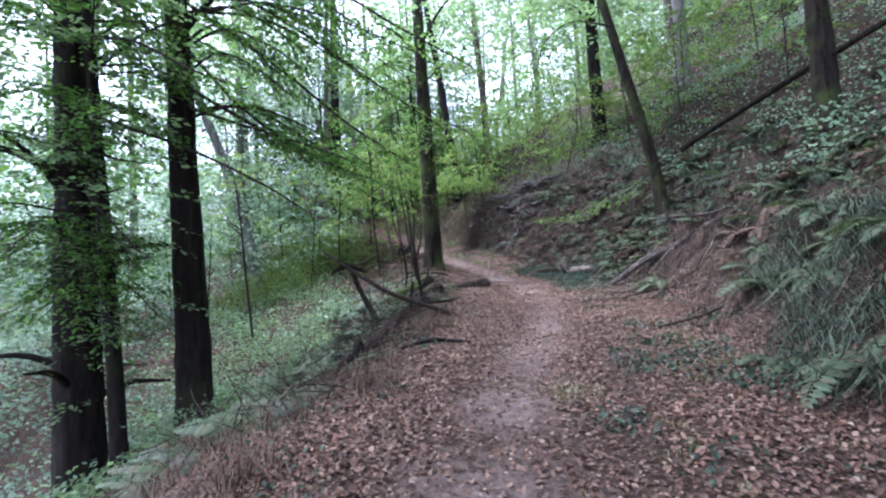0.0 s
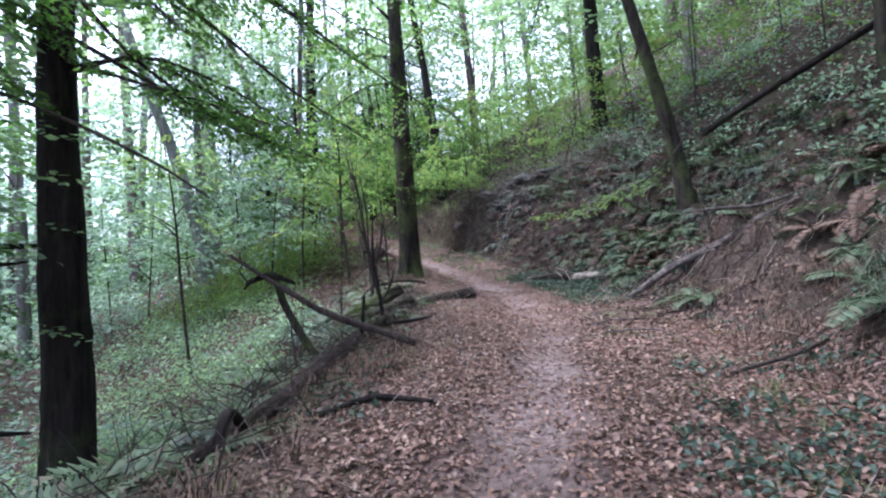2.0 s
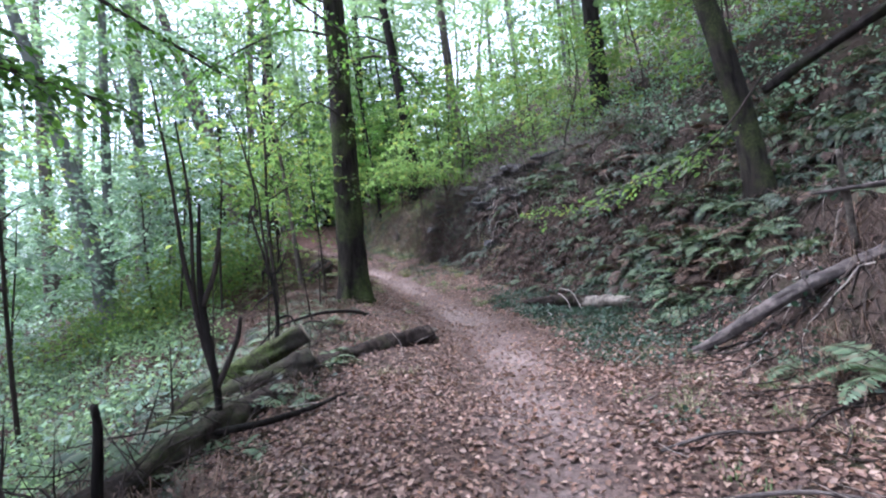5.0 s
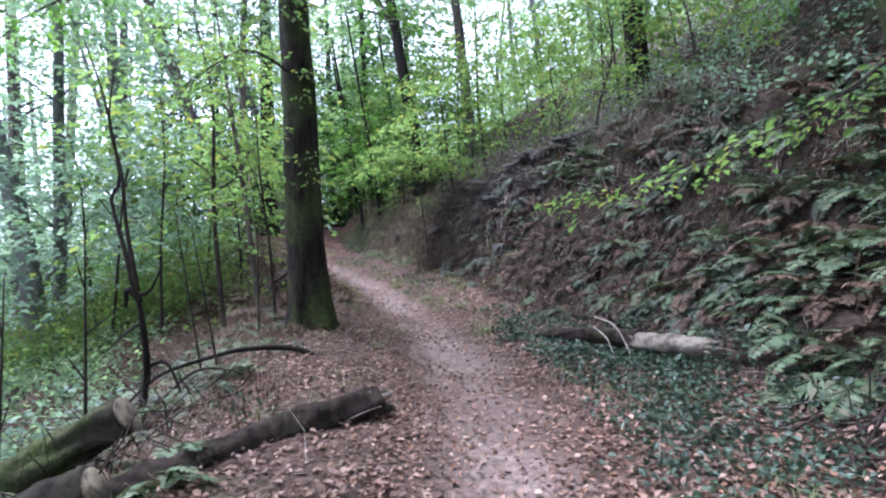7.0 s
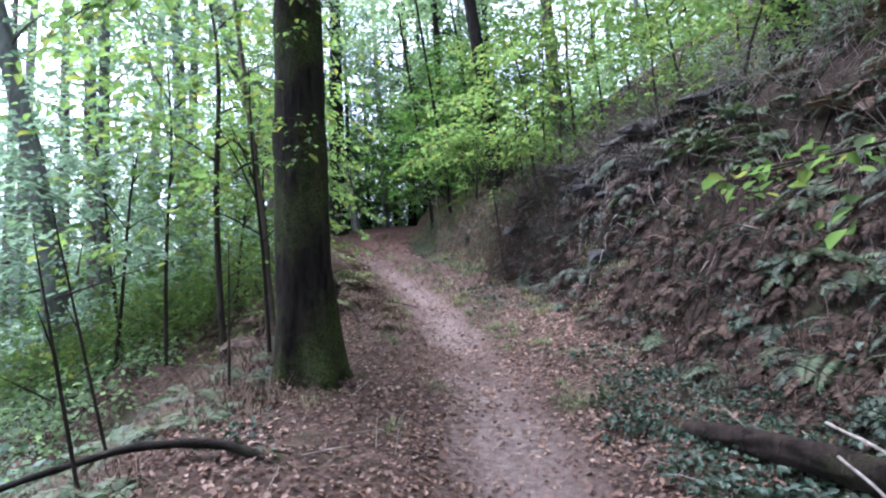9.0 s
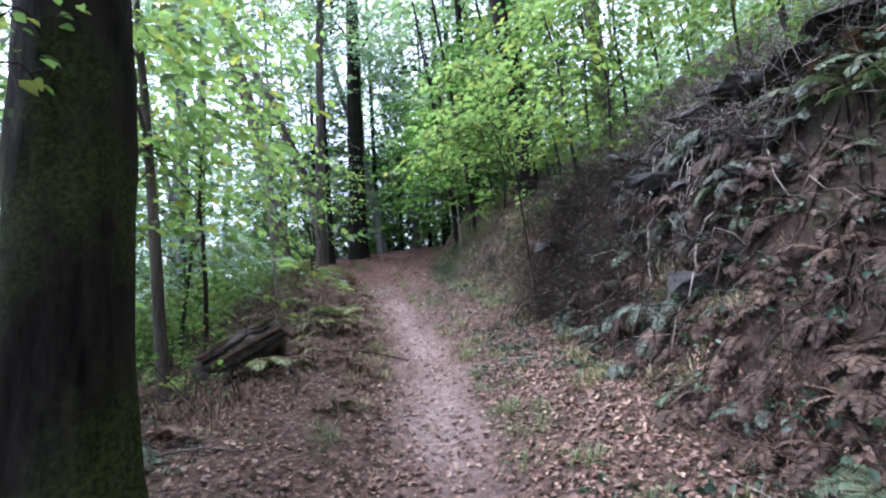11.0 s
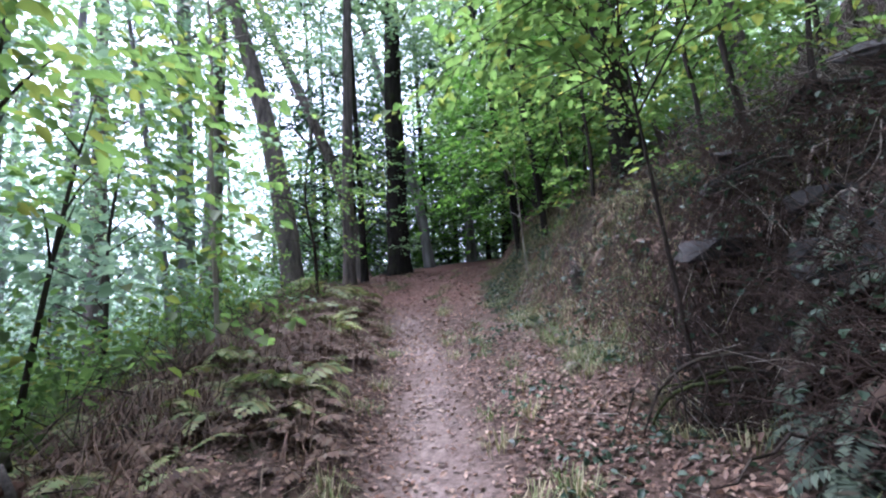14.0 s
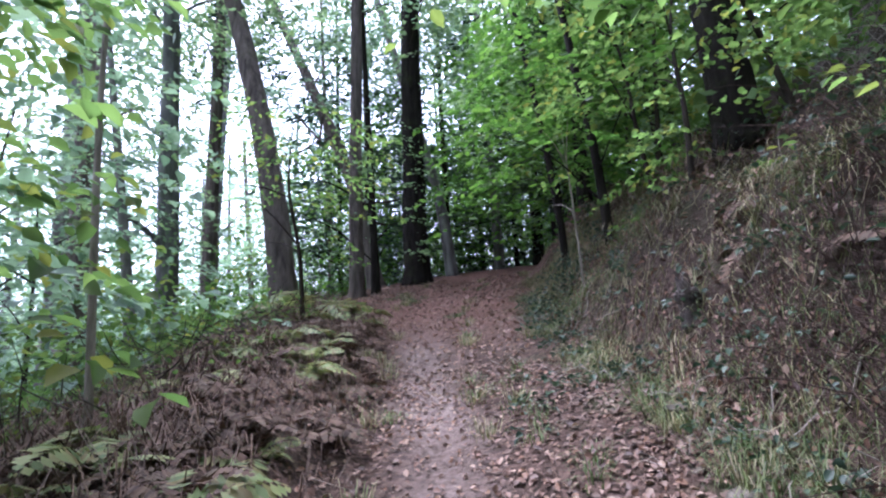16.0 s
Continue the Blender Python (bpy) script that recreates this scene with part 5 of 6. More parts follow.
blades("grass_tufts", "thin pale grass among the fallen leaves", 43, edge, 26, .12, STRAW, .14, .9, .003)
edge = scatter(rng, 1500, -7, 0, 3, 30, lambda x, y: (x < left_x(y) + .35) & (x > left_x(y) - 1.4) & ((y > 17) | (wobble(x, y, 1.0, 2) > .15)))
blades("dead_bracken", "matted red-brown dead bracken along the verge", 44, edge, 44, .3, BRACKEN, .3, 1.7, .004, "bracken", .1)
edge = scatter(rng, 1300, -3, 6, 15, 30, lambda x, y: (x > foot_x(y) + .1) & (x < foot_x(y) + 2.4) & ((y < 19.6) | (y > 23.4) | (x < foot_x(y) + 1.0)))
blades("dead_bracken", "matted brown dead bracken hanging on the bank", 45, edge, 40, .17, BRACKEN, .3, 1.7, .003, "bracken", .2)
edge = scatter(rng, 800, 3, 9, 3, 18, lambda x, y: (x > foot_x(y) + .1) & (wobble(x, y, 1.3, 7) > -.1))
blades("dead_bracken", "brown dead stalks scattered on the steep bank", 46, edge, 30, .24, BRACKEN, .3, 1.7, .0035, "bracken", .2)


edge = scatter(rng, 420, -9, -2.4, 19.5, 30, lambda x, y: (x < left_x(y) + .45) & (x > left_x(y) - 2.0))
blades("bracken_thicket", "tall tangled brown bracken crowding the verge", 54, edge, 40, .5, BRACKEN, .4, 2.0, .004, "bracken", .0)


def sticks(name, label, seed, spots, tall, length, r, mat, up=0.5, category="twigs"):
    """Bare thin twigs, each a three-sided taper."""
    rng = np.random.default_rng(seed)
    n = len(spots)
    base = spots + np.stack([np.zeros(n), np.zeros(n), rng.uniform(0, 1, n) * tall], -1)
    way = unit(rng.normal(0, 1, (n, 3)) * [1, 1, .6] + [0, 0, up])
    l, rr = length * rng.uniform(.4, 1.3, (n, 1)), r * rng.uniform(.5, 1.4, (n, 1))
    s = unit(np.cross(way, rng.normal(0, 1, (n, 3))))
    q = np.cross(way, s)
    mid = base + way * l * .5 + rng.normal(0, .06, (n, 3)) * l
    tip = base + way * l
    rows = []
    for p, k in ((base, 1.0), (mid, .75), (tip, .25)):
        rows += [p + s * rr * k, p + (-.5 * s + .87 * q) * rr * k, p + (-.5 * s - .87 * q) * rr * k]
    v = np.stack(rows, 1).reshape(-1, 3)
    k = np.arange(n)[:, None] * 9
    f = np.concatenate([k + [a, b, b + 3, a + 3] for o in (0, 3) for a, b in ((o, o + 1), (o + 1, o + 2), (o + 2, o))])
    return tagged(new(name, mesh_np(name, v, f, mat)), label, category, kind="stuff")


brush = scatter(rng, 26000, -.5, 5, 19.5, 24.5, lambda x, y: (y < 23.3 + .3 * np.sin(5 * x)) & (x > foot_x(y) + .15) & (x < foot_x(y) + 2.6))
brush = brush[wobble(brush[:, 0], brush[:, 1] + brush[:, 2], .7, 27) > -.05]
sticks("brushwood", "dense dry brown brushwood over the broken bank", 47, brush[:1400], .7, .36, .0045, TWIG, .5)
sticks("hanging_roots", "pale bare roots and twigs on the dark bank", 48, brush[-200:], .6, .4, .005, TWIG_PALE, .1)
brush = scatter(rng, 3500, 1, 8, 17, 27, lambda x, y: (x > foot_x(y) + 1.6) & (x < foot_x(y) + 5))
sticks("brushwood", "grey dry twigs along the top of the bank", 49, brush, .7, .5, .004, TWIG_PALE, .7)
brush = scatter(rng, 5200, 2.5, 9, 3, 19, lambda x, y: (x > foot_x(y) + .1) & (wobble(x, y, 1.5, 17) > -.3))
sticks("bank_roots", "dark thin roots and dead stalks over the bank", 55, brush, .12, .32, .006, TWIG, .15)
brush = scatter(rng, 1600, -5, 8, 3, 30, lambda x, y: (np.abs(x - trail_x(y)) > .7))
sticks("fallen_twigs", "thin twigs lying on the forest floor", 50, brush, .04, .35, .004, TWIG_PALE, 0)

# low green plants beside the trail
rng = np.random.default_rng(51)
low = scatter(rng, 1800, -2, 5, 3, 26, lambda x, y: ((x - trail_x(y) > .75) & (x < foot_x(y) + .6) & (wobble(x, y, 1.1, 12) > .1)) | ((x < left_x(y) + .5) & (x > left_x(y) - .6) & (wobble(x, y, .8, 13) > .3)))
bush_stuff("ground_ivy", "low dark green ivy and bramble leaves beside the trail", 52, low, .1, .055, 16, IVY, True, .2, "ground plants")
low = scatter(rng, 1900, -1, 10, 3, 20, lambda x, y: (x > foot_x(y) + .3) & (wobble(x, y, 1.4, 15) > -.1))
bush_stuff("ground_ivy", "low green ivy leaves on the steep bank", 53, low, .2, .06, 18, IVY, True, .25, "ground plants")
leafy_limb(leaner, [(5.9, 13.5, 4.6), (4.9, 13.3, 3.6), (3.6, 13.5, 3.05), (2.6, 14.7, 2.95)], .02, 20, 12, .07, 30, .7, LEAF_BRIGHT)

low = scatter(rng, 160, 2.2, 3.9, 12.8, 16.4, lambda x, y: np.abs((x - 2.6) / 1.4 + (y - 16.0) / 2.85) < .22)
bush_stuff("ground_ivy", "dark ivy leaves creeping round the fallen log", 56, low, .14, .05, 22, IVY, True, .16, "ground plants")
for k, (x, y, h) in enumerate([(-1.55, 11.4, 1.1), (-1.15, 12.9, 1.8), (-1.0, 14.6, 1.6), (-1.9, 13.0, 1.9), (-1.35, 8.1, .8), (-1.9, 9.9, 1.0), (-1.3, 16.4, 1.5), (-1.6, 15.4, 2.0)]):
    r0 = np.random.default_rng(700 + k)
    foot = lift(x, y, -.05)
    dd = r0.normal(0, .18, 2)
    dead = stem("dead_stem", "thin bare dead stem among the fallen logs", "stem", [foot, foot + [dd[0] * .5, dd[1] * .5, h * .5], foot + [dd[0], dd[1], h]], [.014, .011, .004], TWIG, 720 + k, 6, 14, .1)
    for q in range(3):
        p = foot + [dd[0] * .6, dd[1] * .6, h * (.4 + .18 * q)]
        w = np.append(r0.normal(0, .22, 2), .2)
        side_branch(dead, [p, p + w * .6, p + w * 1.2], [.006, .005, .002], TWIG, 740 + 3 * k + q, "twig")

# straw and brambles on the near bank, strap-leaved ferns at the start
rng = np.random.default_rng(81)
edge = scatter(rng, 800, -4, 3, 22.8, 31, lambda x, y: (x > foot_x(y) - .1) & (x < foot_x(y) + 2.0) & (wobble(x, y, 1.2, 5) > -.35))
blades("dry_grass", "pale dry straw hanging down the bank", 82, edge, 40, .26, STRAW, .25, 1.5, .003, "grass", .2)
low = scatter(rng, 700, -4, 2.8, 22.6, 30, lambda x, y: (x > foot_x(y) - .25) & (x < foot_x(y) + 2.6) & (wobble(x, y, .9, 21) > .1))
bush_stuff("bramble_patch", "small green bramble leaves along the foot of the bank", 83, low, .2, .06, 20, IVY, True, .25, "ground plants")
edge = scatter(rng, 230, 3.0, 6.2, 3.4, 8.2, lambda x, y: (x > foot_x(y) + .1) & (x > .57 * y + .2) & (wobble(x, y, 1.1, 31) > -.45))
blades("strap_leaves", "dark green strap-leaved plants crowding the bank", 84, edge, 30, .32, FERN_GREY, .25, 1.6, .008, "ground plants", .1)
low = np.array([lift(x + a, y + b) for x, y in ((2.4, 4.8), (2.35, 6.3), (2.96, 6.1), (2.56, 7.4), (2.9, 4.4)) for a, b in ((0, 0), (.2, .1), (-.15, .12), (.05, -.2))])
bush_stuff("ground_ivy", "low dark green leaves at the edge of the trail", 85, low, .12, .06, 16, IVY, True, .2, "ground plants")
blades("grass_tufts", "pale dry tuft in the middle of the trail", 86, np.array([lift(.98 + a, 4.58 + b) for a, b in ((0, 0), (.18, .05), (-.15, .1), (.05, .22), (-.1, -.12))]), 60, .1, STRAW, .2, 1.4, .0025)
brush = scatter(rng, 1600, -3.4, 0, 4, 14, lambda x, y: (x < left_x(y) + .15) & (x > left_x(y) - 1.7))
sticks("brushwood", "tangled dark twigs among the fallen logs", 87, brush, .28, .5, .006, TWIG, .3)
brush = scatter(rng, 2200, -7, -1, 18.5, 29, lambda x, y: (x < left_x(y) + .5) & (x > left_x(y) - 1.4))
sticks("brushwood", "red-brown bracken stalks on the verge", 88, brush, .45, .45, .005, TWIG, .5)
low = scatter(rng, 300, -7, -1.5, 18.5, 29, lambda x, y: (x < left_x(y) + .5) & (x > left_x(y) - 1.6) & (wobble(x, y, 1.0, 23) > 0))
bush_stuff("bramble_patch", "green bramble leaves in the bracken", 89, low, .5, .07, 22, LEAF_BRIGHT, True, .35, "ground plants")


def fern_bed(label, seed, spots, fronds, size, mat):
    """Many ferns grown into one another, as one mesh of leaflets."""
    rng = np.random.default_rng(seed)
    one = [frond_mesh(200 + seed + k, 1.0, 15, mat) for k in range(2)]
    shapes = []
    for me in one:
        co = np.empty(len(me.vertices) * 3, np.float32)
        me.vertices.foreach_get("co", co)
        shapes.append(co.reshape(-1, 3)[:4 * 2 * 15])
        bpy.data.meshes.remove(me)
    verts = []
    for s in spots:
        for k in range(fronds):
            a, tilt, r = 6.28 * k / fronds + rng.uniform(-.4, .4), rng.uniform(-.3, .5), size * rng.uniform(.5, 1.2)
            m = np.array(Matrix.Rotation(a, 3, "Z") @ Matrix.Rotation(tilt, 3, "Y") @ Matrix.Rotation(rng.uniform(-.5, .5), 3, "X"))
            verts.append(shapes[k % 2] * r @ m.T + s)
    v = np.concatenate(verts)
    return tagged(new("fern_bed", mesh_np("fern_bed", v, np.arange(len(v)).reshape(-1, 4), mat)), label, "ferns", kind="stuff")


rng = np.random.default_rng(95)
low = scatter(rng, 3600, 3, 9, 7, 20, lambda x, y: (x > foot_x(y) + np.where(y < 12.4, 2.6, np.where(y > 15.6, 1.9, .5))) & (x < foot_x(y) + 4.6) & (wobble(x, y, 1.4, 15) > -.05))
fern_bed("tangled green ferns and fronds over the steep bank", 1, low[:230], 6, .5, FERN)
fern_bed("dead brown fern fronds hanging on the steep bank", 3, low[230:330], 5, .5, BRACKEN)
low = scatter(rng, 700, -5, 0, 3.5, 15, lambda x, y: (x < left_x(y) - .35) & (x > left_x(y) - 3.4))
fern_bed("green ferns crowding the falling slope", 5, low[:150], 6, .55, FERN)
low = scatter(rng, 300, -7, -1, 19, 29, lambda x, y: (x < left_x(y) + .2) & (x > left_x(y) - 1.5))
fern_bed("red-brown dead bracken fronds heaped on the verge", 7, low[:100], 6, .6, BRACKEN)

low = scatter(rng, 500, -6, 0, 19.2, 28, lambda x, y: (x < trail_x(y) - .85) & (x > trail_x(y) - 2.4))
fern_bed("matted red-brown bracken fronds beside the trail", 9, low[:110], 6, .45, BRACKEN)
blades("dead_bracken", "matted red-brown bracken stalks beside the trail", 91, low, 24, .3, BRACKEN, .3, 1.8, .004, "bracken", .1)
edge = scatter(rng, 900, -7, 3.4, 16, 32, lambda x, y: (np.abs(x - trail_x(y)) > .38) & (np.abs(x - trail_x(y)) < 1.1) & (wobble(x, y, .8, 41) > .0))
blades("grass_tufts", "short green grass along both edges of the trail", 92, edge, 40, .13, GRASS, .15, 1.2, .0035)
edge = scatter(rng, 500, 1, 4, 3, 16, lambda x, y: (x > trail_x(y) + .7) & (x < foot_x(y)) & (wobble(x, y, .8, 43) > .25))
blades("grass_tufts", "short green grass at the foot of the bank", 93, edge, 30, .08, GRASS, .15, 1.2, .0035)

rng = np.random.default_rng(97)
low = scatter(rng, 1700, -10, 0, 6, 20, lambda x, y: (x < left_x(y) - 2.5) & ((y > 9) | (x < left_x(y) - 3.4)))
bush_stuff("undergrowth", "green leafy undergrowth on the falling slope", 98, low, .6, .1, 24, LEAF_FAR, spread=.6)
low = scatter(rng, 900, 3, 13, 9, 22, lambda x, y: (x > foot_x(y) + 2.0) & (x < foot_x(y) + 7.5))
fern_bed("straggling green ferns high on the bank", 11, low[:130], 6, .5, FERN)
fern_bed("withered brown ferns high on the bank", 13, low[130:220], 6, .5, BRACKEN)
bush_stuff("ground_ivy", "low green leaves high on the bank", 99, low[220:520], .25, .07, 20, IVY, True, .4, "ground plants")
brush = scatter(rng, 1800, 3, 13, 9, 22, lambda x, y: (x > foot_x(y) + 1.4) & (x < foot_x(y) + 7.5) & (wobble(x, y, 1.3, 37) > -.1))
sticks("bank_roots", "dark dead stalks and roots high on the bank", 100, brush, .25, .45, .007, TWIG, .4)

rng = np.random.default_rng(111)
low = scatter(rng, 400, -7, -1, 20, 29, lambda x, y: (x < trail_x(y) - 1.2) & (x > left_x(y) - 1.2))
fern_bed("yellow-green ferns rising through the dead bracken", 15, low[:60], 6, .6, FERN_YELLOW)
low = scatter(rng, 500, -3, 1, 8.5, 18.5, lambda x, y: (x < left_x(y) + .2) & (x > left_x(y) - 1.4))
fern_bed("dark green ferns along the edge of the trail", 17, low[:70], 6, .42, FERN)


# ---- roots, briars and hanging fronds of the bank ----
def ribs(name, label, line, radius, mat, category):
    """Thin three-sided stems along many lines at once; line is stems x rings x 3."""
    n, m = line.shape[:2]
    way = unit(np.gradient(line, axis=1))
    s = unit(np.cross(way, np.array([.31, .17, .93])))
    q = np.cross(way, s)
    r = radius[:, None, None] * np.linspace(1, .3, m)[None, :, None]
    v = np.stack([line + r * (s * c + q * d) for c, d in ((1, 0), (-.5, .87), (-.5, -.87))], 2).reshape(-1, 3)
    stem_no, ring, side_no = np.meshgrid(np.arange(n), np.arange(m - 1), np.arange(3), indexing="ij")
    a = (stem_no * m + ring) * 3
    b = (side_no + 1) % 3
    f = np.stack([a + side_no, a + b, a + 3 + b, a + 3 + side_no], -1).reshape(-1, 4)
    return tagged(new(name, mesh_np(name, v, f, mat, True)), label, category, kind="stuff")


def downhill(x, y):
    n = slope_normal(x, y, .3)
    return np.arctan2(n[:, 1], n[:, 0])


def briars(name, label, seed, spots, length, r, mat, up=.8, droop=.8, follow=.6, category="twigs"):
    """Arching stems that rise and bend over, mostly downhill."""
    rng = np.random.default_rng(seed)
    n = len(spots)
    a = downhill(spots[:, 0], spots[:, 1]) + rng.normal(0, 1, n) / max(follow, .05)
    l = length * rng.uniform(.4, 1.25, n)
    u = np.linspace(0, 1, 7)[None, :]
    rise, bend = up * rng.uniform(.4, 1.2, (n, 1)), droop * rng.uniform(.4, 1.2, (n, 1))
    reach = rng.uniform(.25, .8, (n, 1)) * u
    twist = .1 * np.sin(5 * u + rng.uniform(0, 6, (n, 1)))
    ca, sa = np.cos(a)[:, None], np.sin(a)[:, None]
    line = spots[:, None] + l[:, None, None] * np.stack([reach * ca - twist * sa, reach * sa + twist * ca, rise * u - bend * u ** 2], -1)
    line[..., 2] = np.maximum(line[..., 2], land(line[..., 0], line[..., 1]) + .01)
    return ribs(name, label, line, r * rng.uniform(.5, 1.4, n), mat, category)


def creepers(name, label, seed, spots, length, r, mat, clear=.03, stray=.6, category="roots"):
    """Roots that crawl downhill over the ground."""
    rng = np.random.default_rng(seed)
    n = len(spots)
    a = downhill(spots[:, 0], spots[:, 1]) + rng.normal(0, stray, n)
    step = length * rng.uniform(.4, 1.3, n) / 10
    x, y = spots[:, 0].copy(), spots[:, 1].copy()
    rows = []
    for k in range(11):
        rows.append(np.stack([x, y, land(x, y) + clear * (.4 + rng.uniform(0, 1.2, n))], -1))
        a = a + rng.normal(0, .32, n)
        x, y = x + step * np.cos(a), y + step * np.sin(a)
    return ribs(name, label, np.stack(rows, 1), r * rng.uniform(.4, 1.5, n), mat, category)


def hanging_ferns(label, seed, spots, fronds, size, mat):
    """Fronds that hang down the slope, grown into one another."""
    rng = np.random.default_rng(seed)
    me = frond_mesh(300 + seed, 1.0, 17, mat)
    co = np.empty(len(me.vertices) * 3, np.float32)
    me.vertices.foreach_get("co", co)
    shape = co.reshape(-1, 3)[:4 * 2 * 17]
    bpy.data.meshes.remove(me)
    down = downhill(spots[:, 0], spots[:, 1])
    verts = []
    for p, d in zip(spots, down):
        for k in range(fronds):
            off = rng.normal(0, .9)
            tilt = .1 + .5 * math.cos(off) + rng.normal(0, .18)
            m = np.array(Matrix.Rotation(d + off, 3, "Z") @ Matrix.Rotation(tilt, 3, "Y") @ Matrix.Rotation(rng.uniform(-.5, .5), 3, "X"))
            verts.append(shape * size * rng.uniform(.5, 1.25) @ m.T + p + [0, 0, .03])
    v = np.concatenate(verts)
    return tagged(new("fern_bed", mesh_np("fern_bed", v, np.arange(len(v)).reshape(-1, 4), mat)), label, "ferns", kind="stuff")


rng = np.random.default_rng(131)
low = scatter(rng, 8000, 3, 10, 8.5, 20, lambda x, y: (x > foot_x(y) + .35) & (x < foot_x(y) + 5.5) & (wobble(x, y, 1.2, 51) > -.25) & ((x > foot_x(y) + 2.8) | (y > 12.6)) & ((y < 17.2) | (x > foot_x(y) + 1.3)))
rng.shuffle(low)
hanging_ferns("grey-green ferns hanging thickly down the steep bank", 21, low[:480], 6, .33, FERN_GREY)
hanging_ferns("green ferns hanging down the steep bank", 22, low[480:700], 5, .36, FERN)
hanging_ferns("withered brown fronds hanging down the steep bank", 23, low[700:940], 5, .36, FROND_DEAD)
low = scatter(rng, 1600, 3, 8, 9, 20, lambda x, y: (x > foot_x(y) + .15) & (x < foot_x(y) + 3.6))
creepers("bank_roots", "dark roots crawling down the earth bank", 24, low[:600], 1.1, .013, TWIG)
creepers("bank_roots", "pale dead roots lying down the earth bank", 25, low[600:690], .9, .008, TWIG_PALE)
low = np.stack([leaner.location.x + rng.normal(0, .18, 40), leaner.location.y + rng.normal(-.05, .18, 40), np.zeros(40)], -1)
creepers("tree_roots", "dark roots spreading from the foot of the leaning trunk", 26, low, 1.3, .03, BARK_DARK, .04, .9)
low = scatter(rng, 900, 0, 5, 19.9, 23.6, lambda x, y: (x > foot_x(y) + .9) & (x < foot_x(y) + 3.0))
creepers("hanging_roots", "pale bare roots hanging over the dark rock", 27, low[:70], 1.0, .008, TWIG_PALE, .22, .7)
creepers("hanging_roots", "dark roots hanging over the rock", 28, low[70:170], 1.2, .012, TWIG, .2, .7)
BRIAR = bark_material("briar_stem", (0.02, 0.0135, 0.011), (0.085, 0.058, 0.047), 0.0, 20, 0.4)
low = scatter(rng, 60000, -1, 4, 20.3, 25, lambda x, y: (x > foot_x(y) + .25) & (x < foot_x(y) + np.where(y < 22, 1.0, 1.7)) & (rng.uniform(0, 1, len(x)) < np.interp(y, [20.3, 21.3, 22.8, 25], [.25, 1, 1, .06]) * np.clip(.7 + .9 * wobble(x, y, .55, 71), .05, 1)))
rng.shuffle(low)
briars("briar_thicket", "dense brown dry briars arching over the bank", 29, low[:3600], 1.05, .004, BRIAR, .95, .7, .5)
bush_stuff("briar_leaves", "small dull green leaves among the dry briars", 39, low[3600:3760], .9, .05, 9, IVY, True, .4, "ground plants")
low = scatter(rng, 6000, 2, 5.4, 15.8, 20.4, lambda x, y: (x > foot_x(y) + .05) & (x < foot_x(y) + 1.7))
briars("dead_bracken", "tangled red-brown bracken stalks at the foot of the bank", 30, low[:1700], .6, .0035, BRIAR, .7, .7, .5, "bracken")
hanging_ferns("red-brown dead fronds heaped at the foot of the bank", 31, low[1700:1900], 5, .26, FROND_DEAD)
low = scatter(rng, 5000, 1, 9, 19, 27, lambda x, y: (x > foot_x(y) + 2.3) & (x < foot_x(y) + 5.2))
briars("brushwood", "grey bare twigs crowding the top of the bank", 32, low[:1100], 1.1, .0035, TWIG_PALE, 1.0, .5, .3)
low = scatter(rng, 2400, -4, 2.6, 23.6, 30, lambda x, y: (x > foot_x(y) + .05) & (x < foot_x(y) + 2.6))
creepers("dry_grass", "pale dry grass stalks lying down the bank", 33, low[:900], .42, .0028, STRAW, .05, .7, "grass")
briars("dry_stalks", "thin brown dead stalks on the bank beside the trail", 34, low[900:1700], .5, .0028, BRIAR, .6, .7, .5)
low = scatter(rng, 900, -4, 3, 23.4, 30, lambda x, y: (x > foot_x(y) - .2) & (x < foot_x(y) + 2.8) & (wobble(x, y, .7, 61) > -.1))
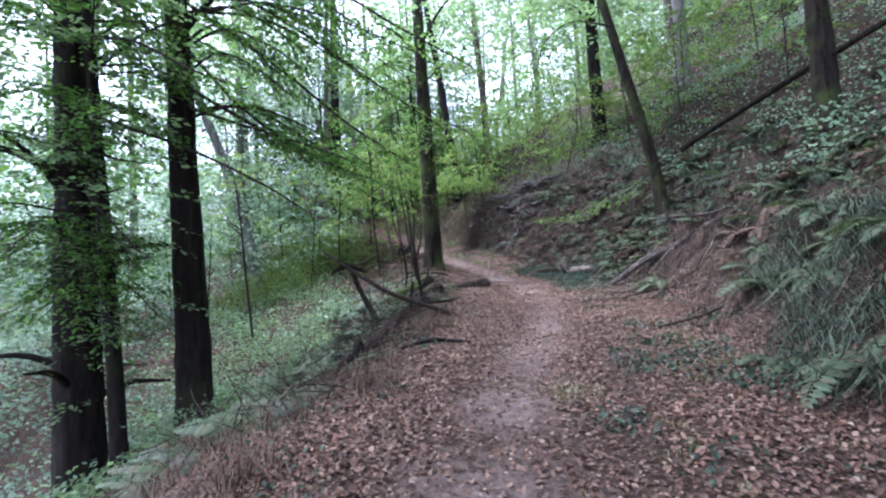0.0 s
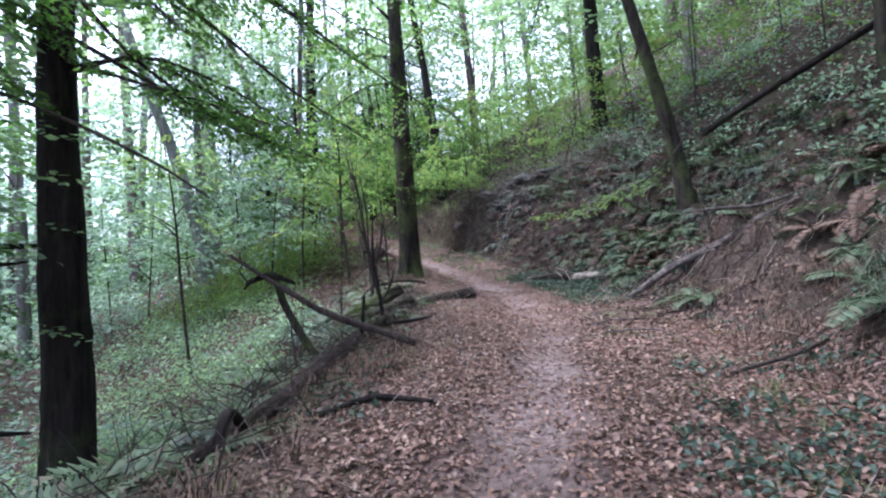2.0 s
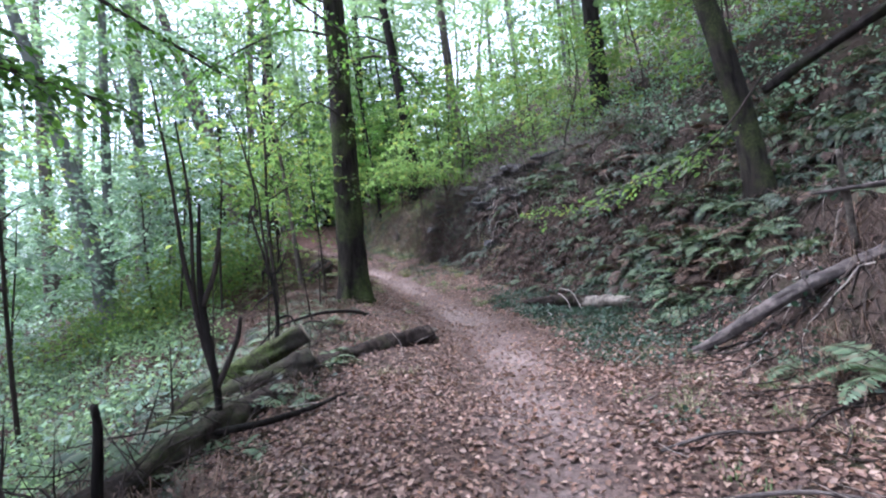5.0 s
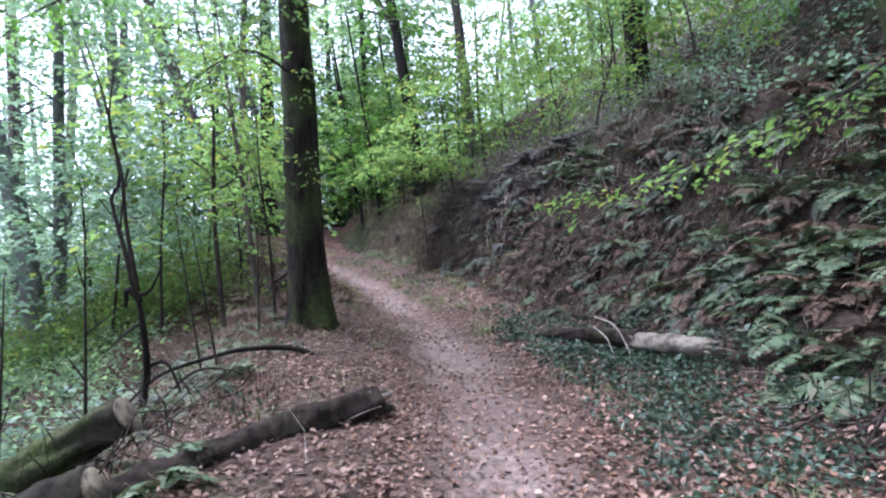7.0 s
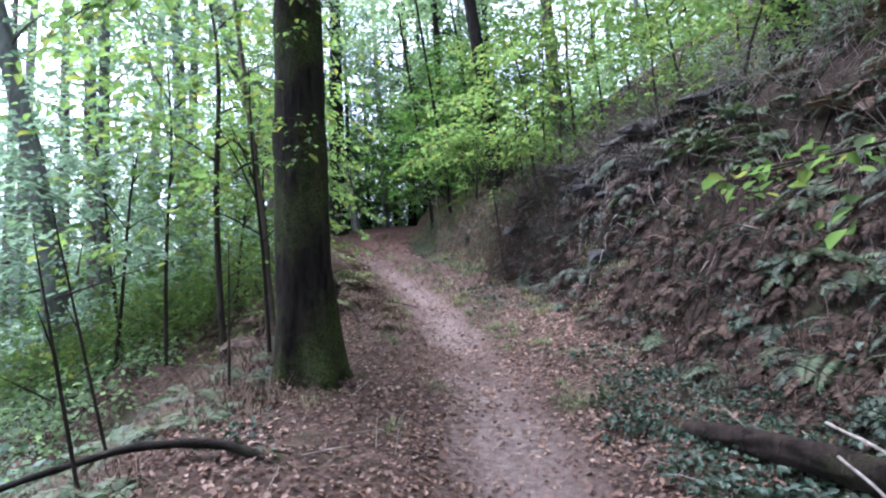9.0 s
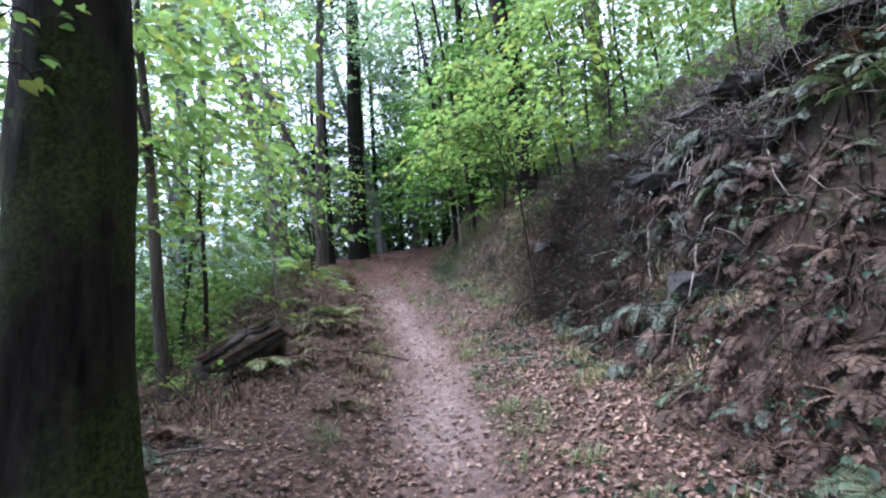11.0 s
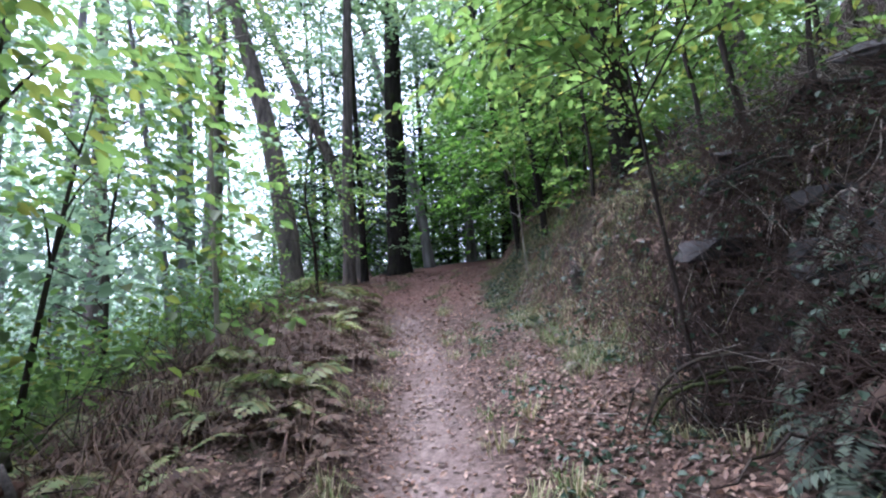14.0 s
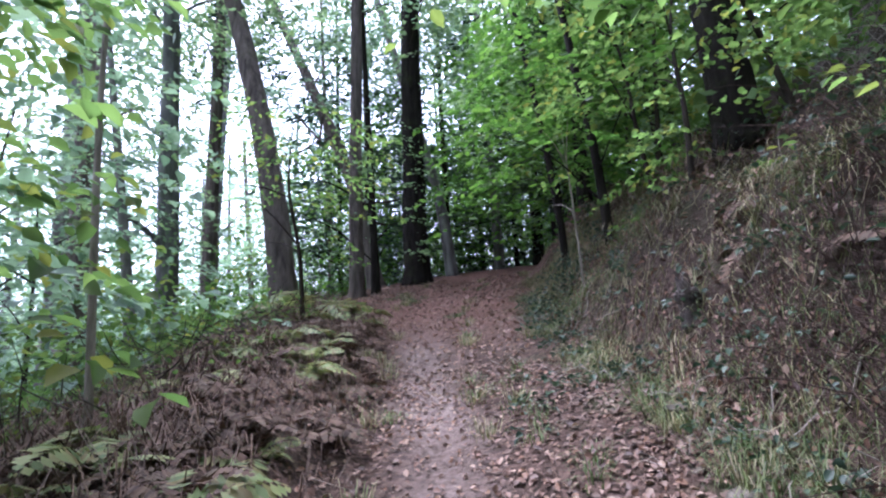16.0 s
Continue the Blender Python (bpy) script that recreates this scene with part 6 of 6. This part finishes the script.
bush_stuff("ground_ivy", "dark green ivy leaves spreading over the bank", 35, low[:420], .13, .055, 18, IVY, True, .24, "ground plants")
low = scatter(rng, 900, 0, 5, 19.9, 22.6, lambda x, y: (x > foot_x(y) + .05) & (x < foot_x(y) + 2.0))
hanging_ferns("dark teal ferns hanging over the foot of the rock", 36, low[:70], 6, .36, FERN_GREY)
hanging_ferns("dead brown fronds hanging over the rock", 37, low[110:150], 4, .4, FROND_DEAD)
low = scatter(rng, 1200, 2.2, 4.6, 11.5, 17.5, lambda x, y: (x > trail_x(y) + .9) & (x < foot_x(y) + .6))
bush_stuff("ground_ivy", "dark green ivy and small leaves along the foot of the bank", 38, low[:330], .12, .045, 20, IVY, True, .2, "ground plants")
low = scatter(rng, 1500, -5, 0, 3.5, 18, lambda x, y: (x < left_x(y) - .1) & (x > left_x(y) - 2.4))
blades("dead_bracken", "dull brown withered grass on the falling verge", 40, low[:380], 34, .2, BRACKEN, .3, 1.6, .0035, "bracken", .1)
hanging_ferns("dull grey-green ferns on the falling verge", 41, low[380:520], 6, .4, FERN_GREY)
low = scatter(rng, 500, -3.6, -.8, 4, 9.5, lambda x, y: (x < left_x(y) - .05) & (x > left_x(y) - 1.3))
bush_stuff("moss_bed", "low dark green moss and leaves over the mound beside the logs", 42, low[:140], .1, .03, 60, FERN, True, .22, "ground plants")
low = scatter(rng, 2600, -4.5, 2.6, 23.4, 30, lambda x, y: (x > foot_x(y) - .3) & (x < foot_x(y) + 2.4) & (wobble(x, y, .8, 81) > -.2))
blades("grass_tufts", "dull grey-green grass matted over the bank", 43, low[:420], 34, .17, GRASS, .2, 1.5, .003)
litter("leaf_litter", "pale and brown curled leaves caught on the bank", 44, 15000, -4, 3, 23.2, 30, lambda x, y: ((x > foot_x(y) - .1) & (x < foot_x(y) + 2.6)) * np.clip(.5 + .8 * wobble(x, y, .6, 83), .05, 1), .05, LITTER, .07, .8)
creepers("bank_roots", "pale bare twigs lying over the bank", 45, low[420:520], .7, .005, TWIG_PALE, .09, .9)
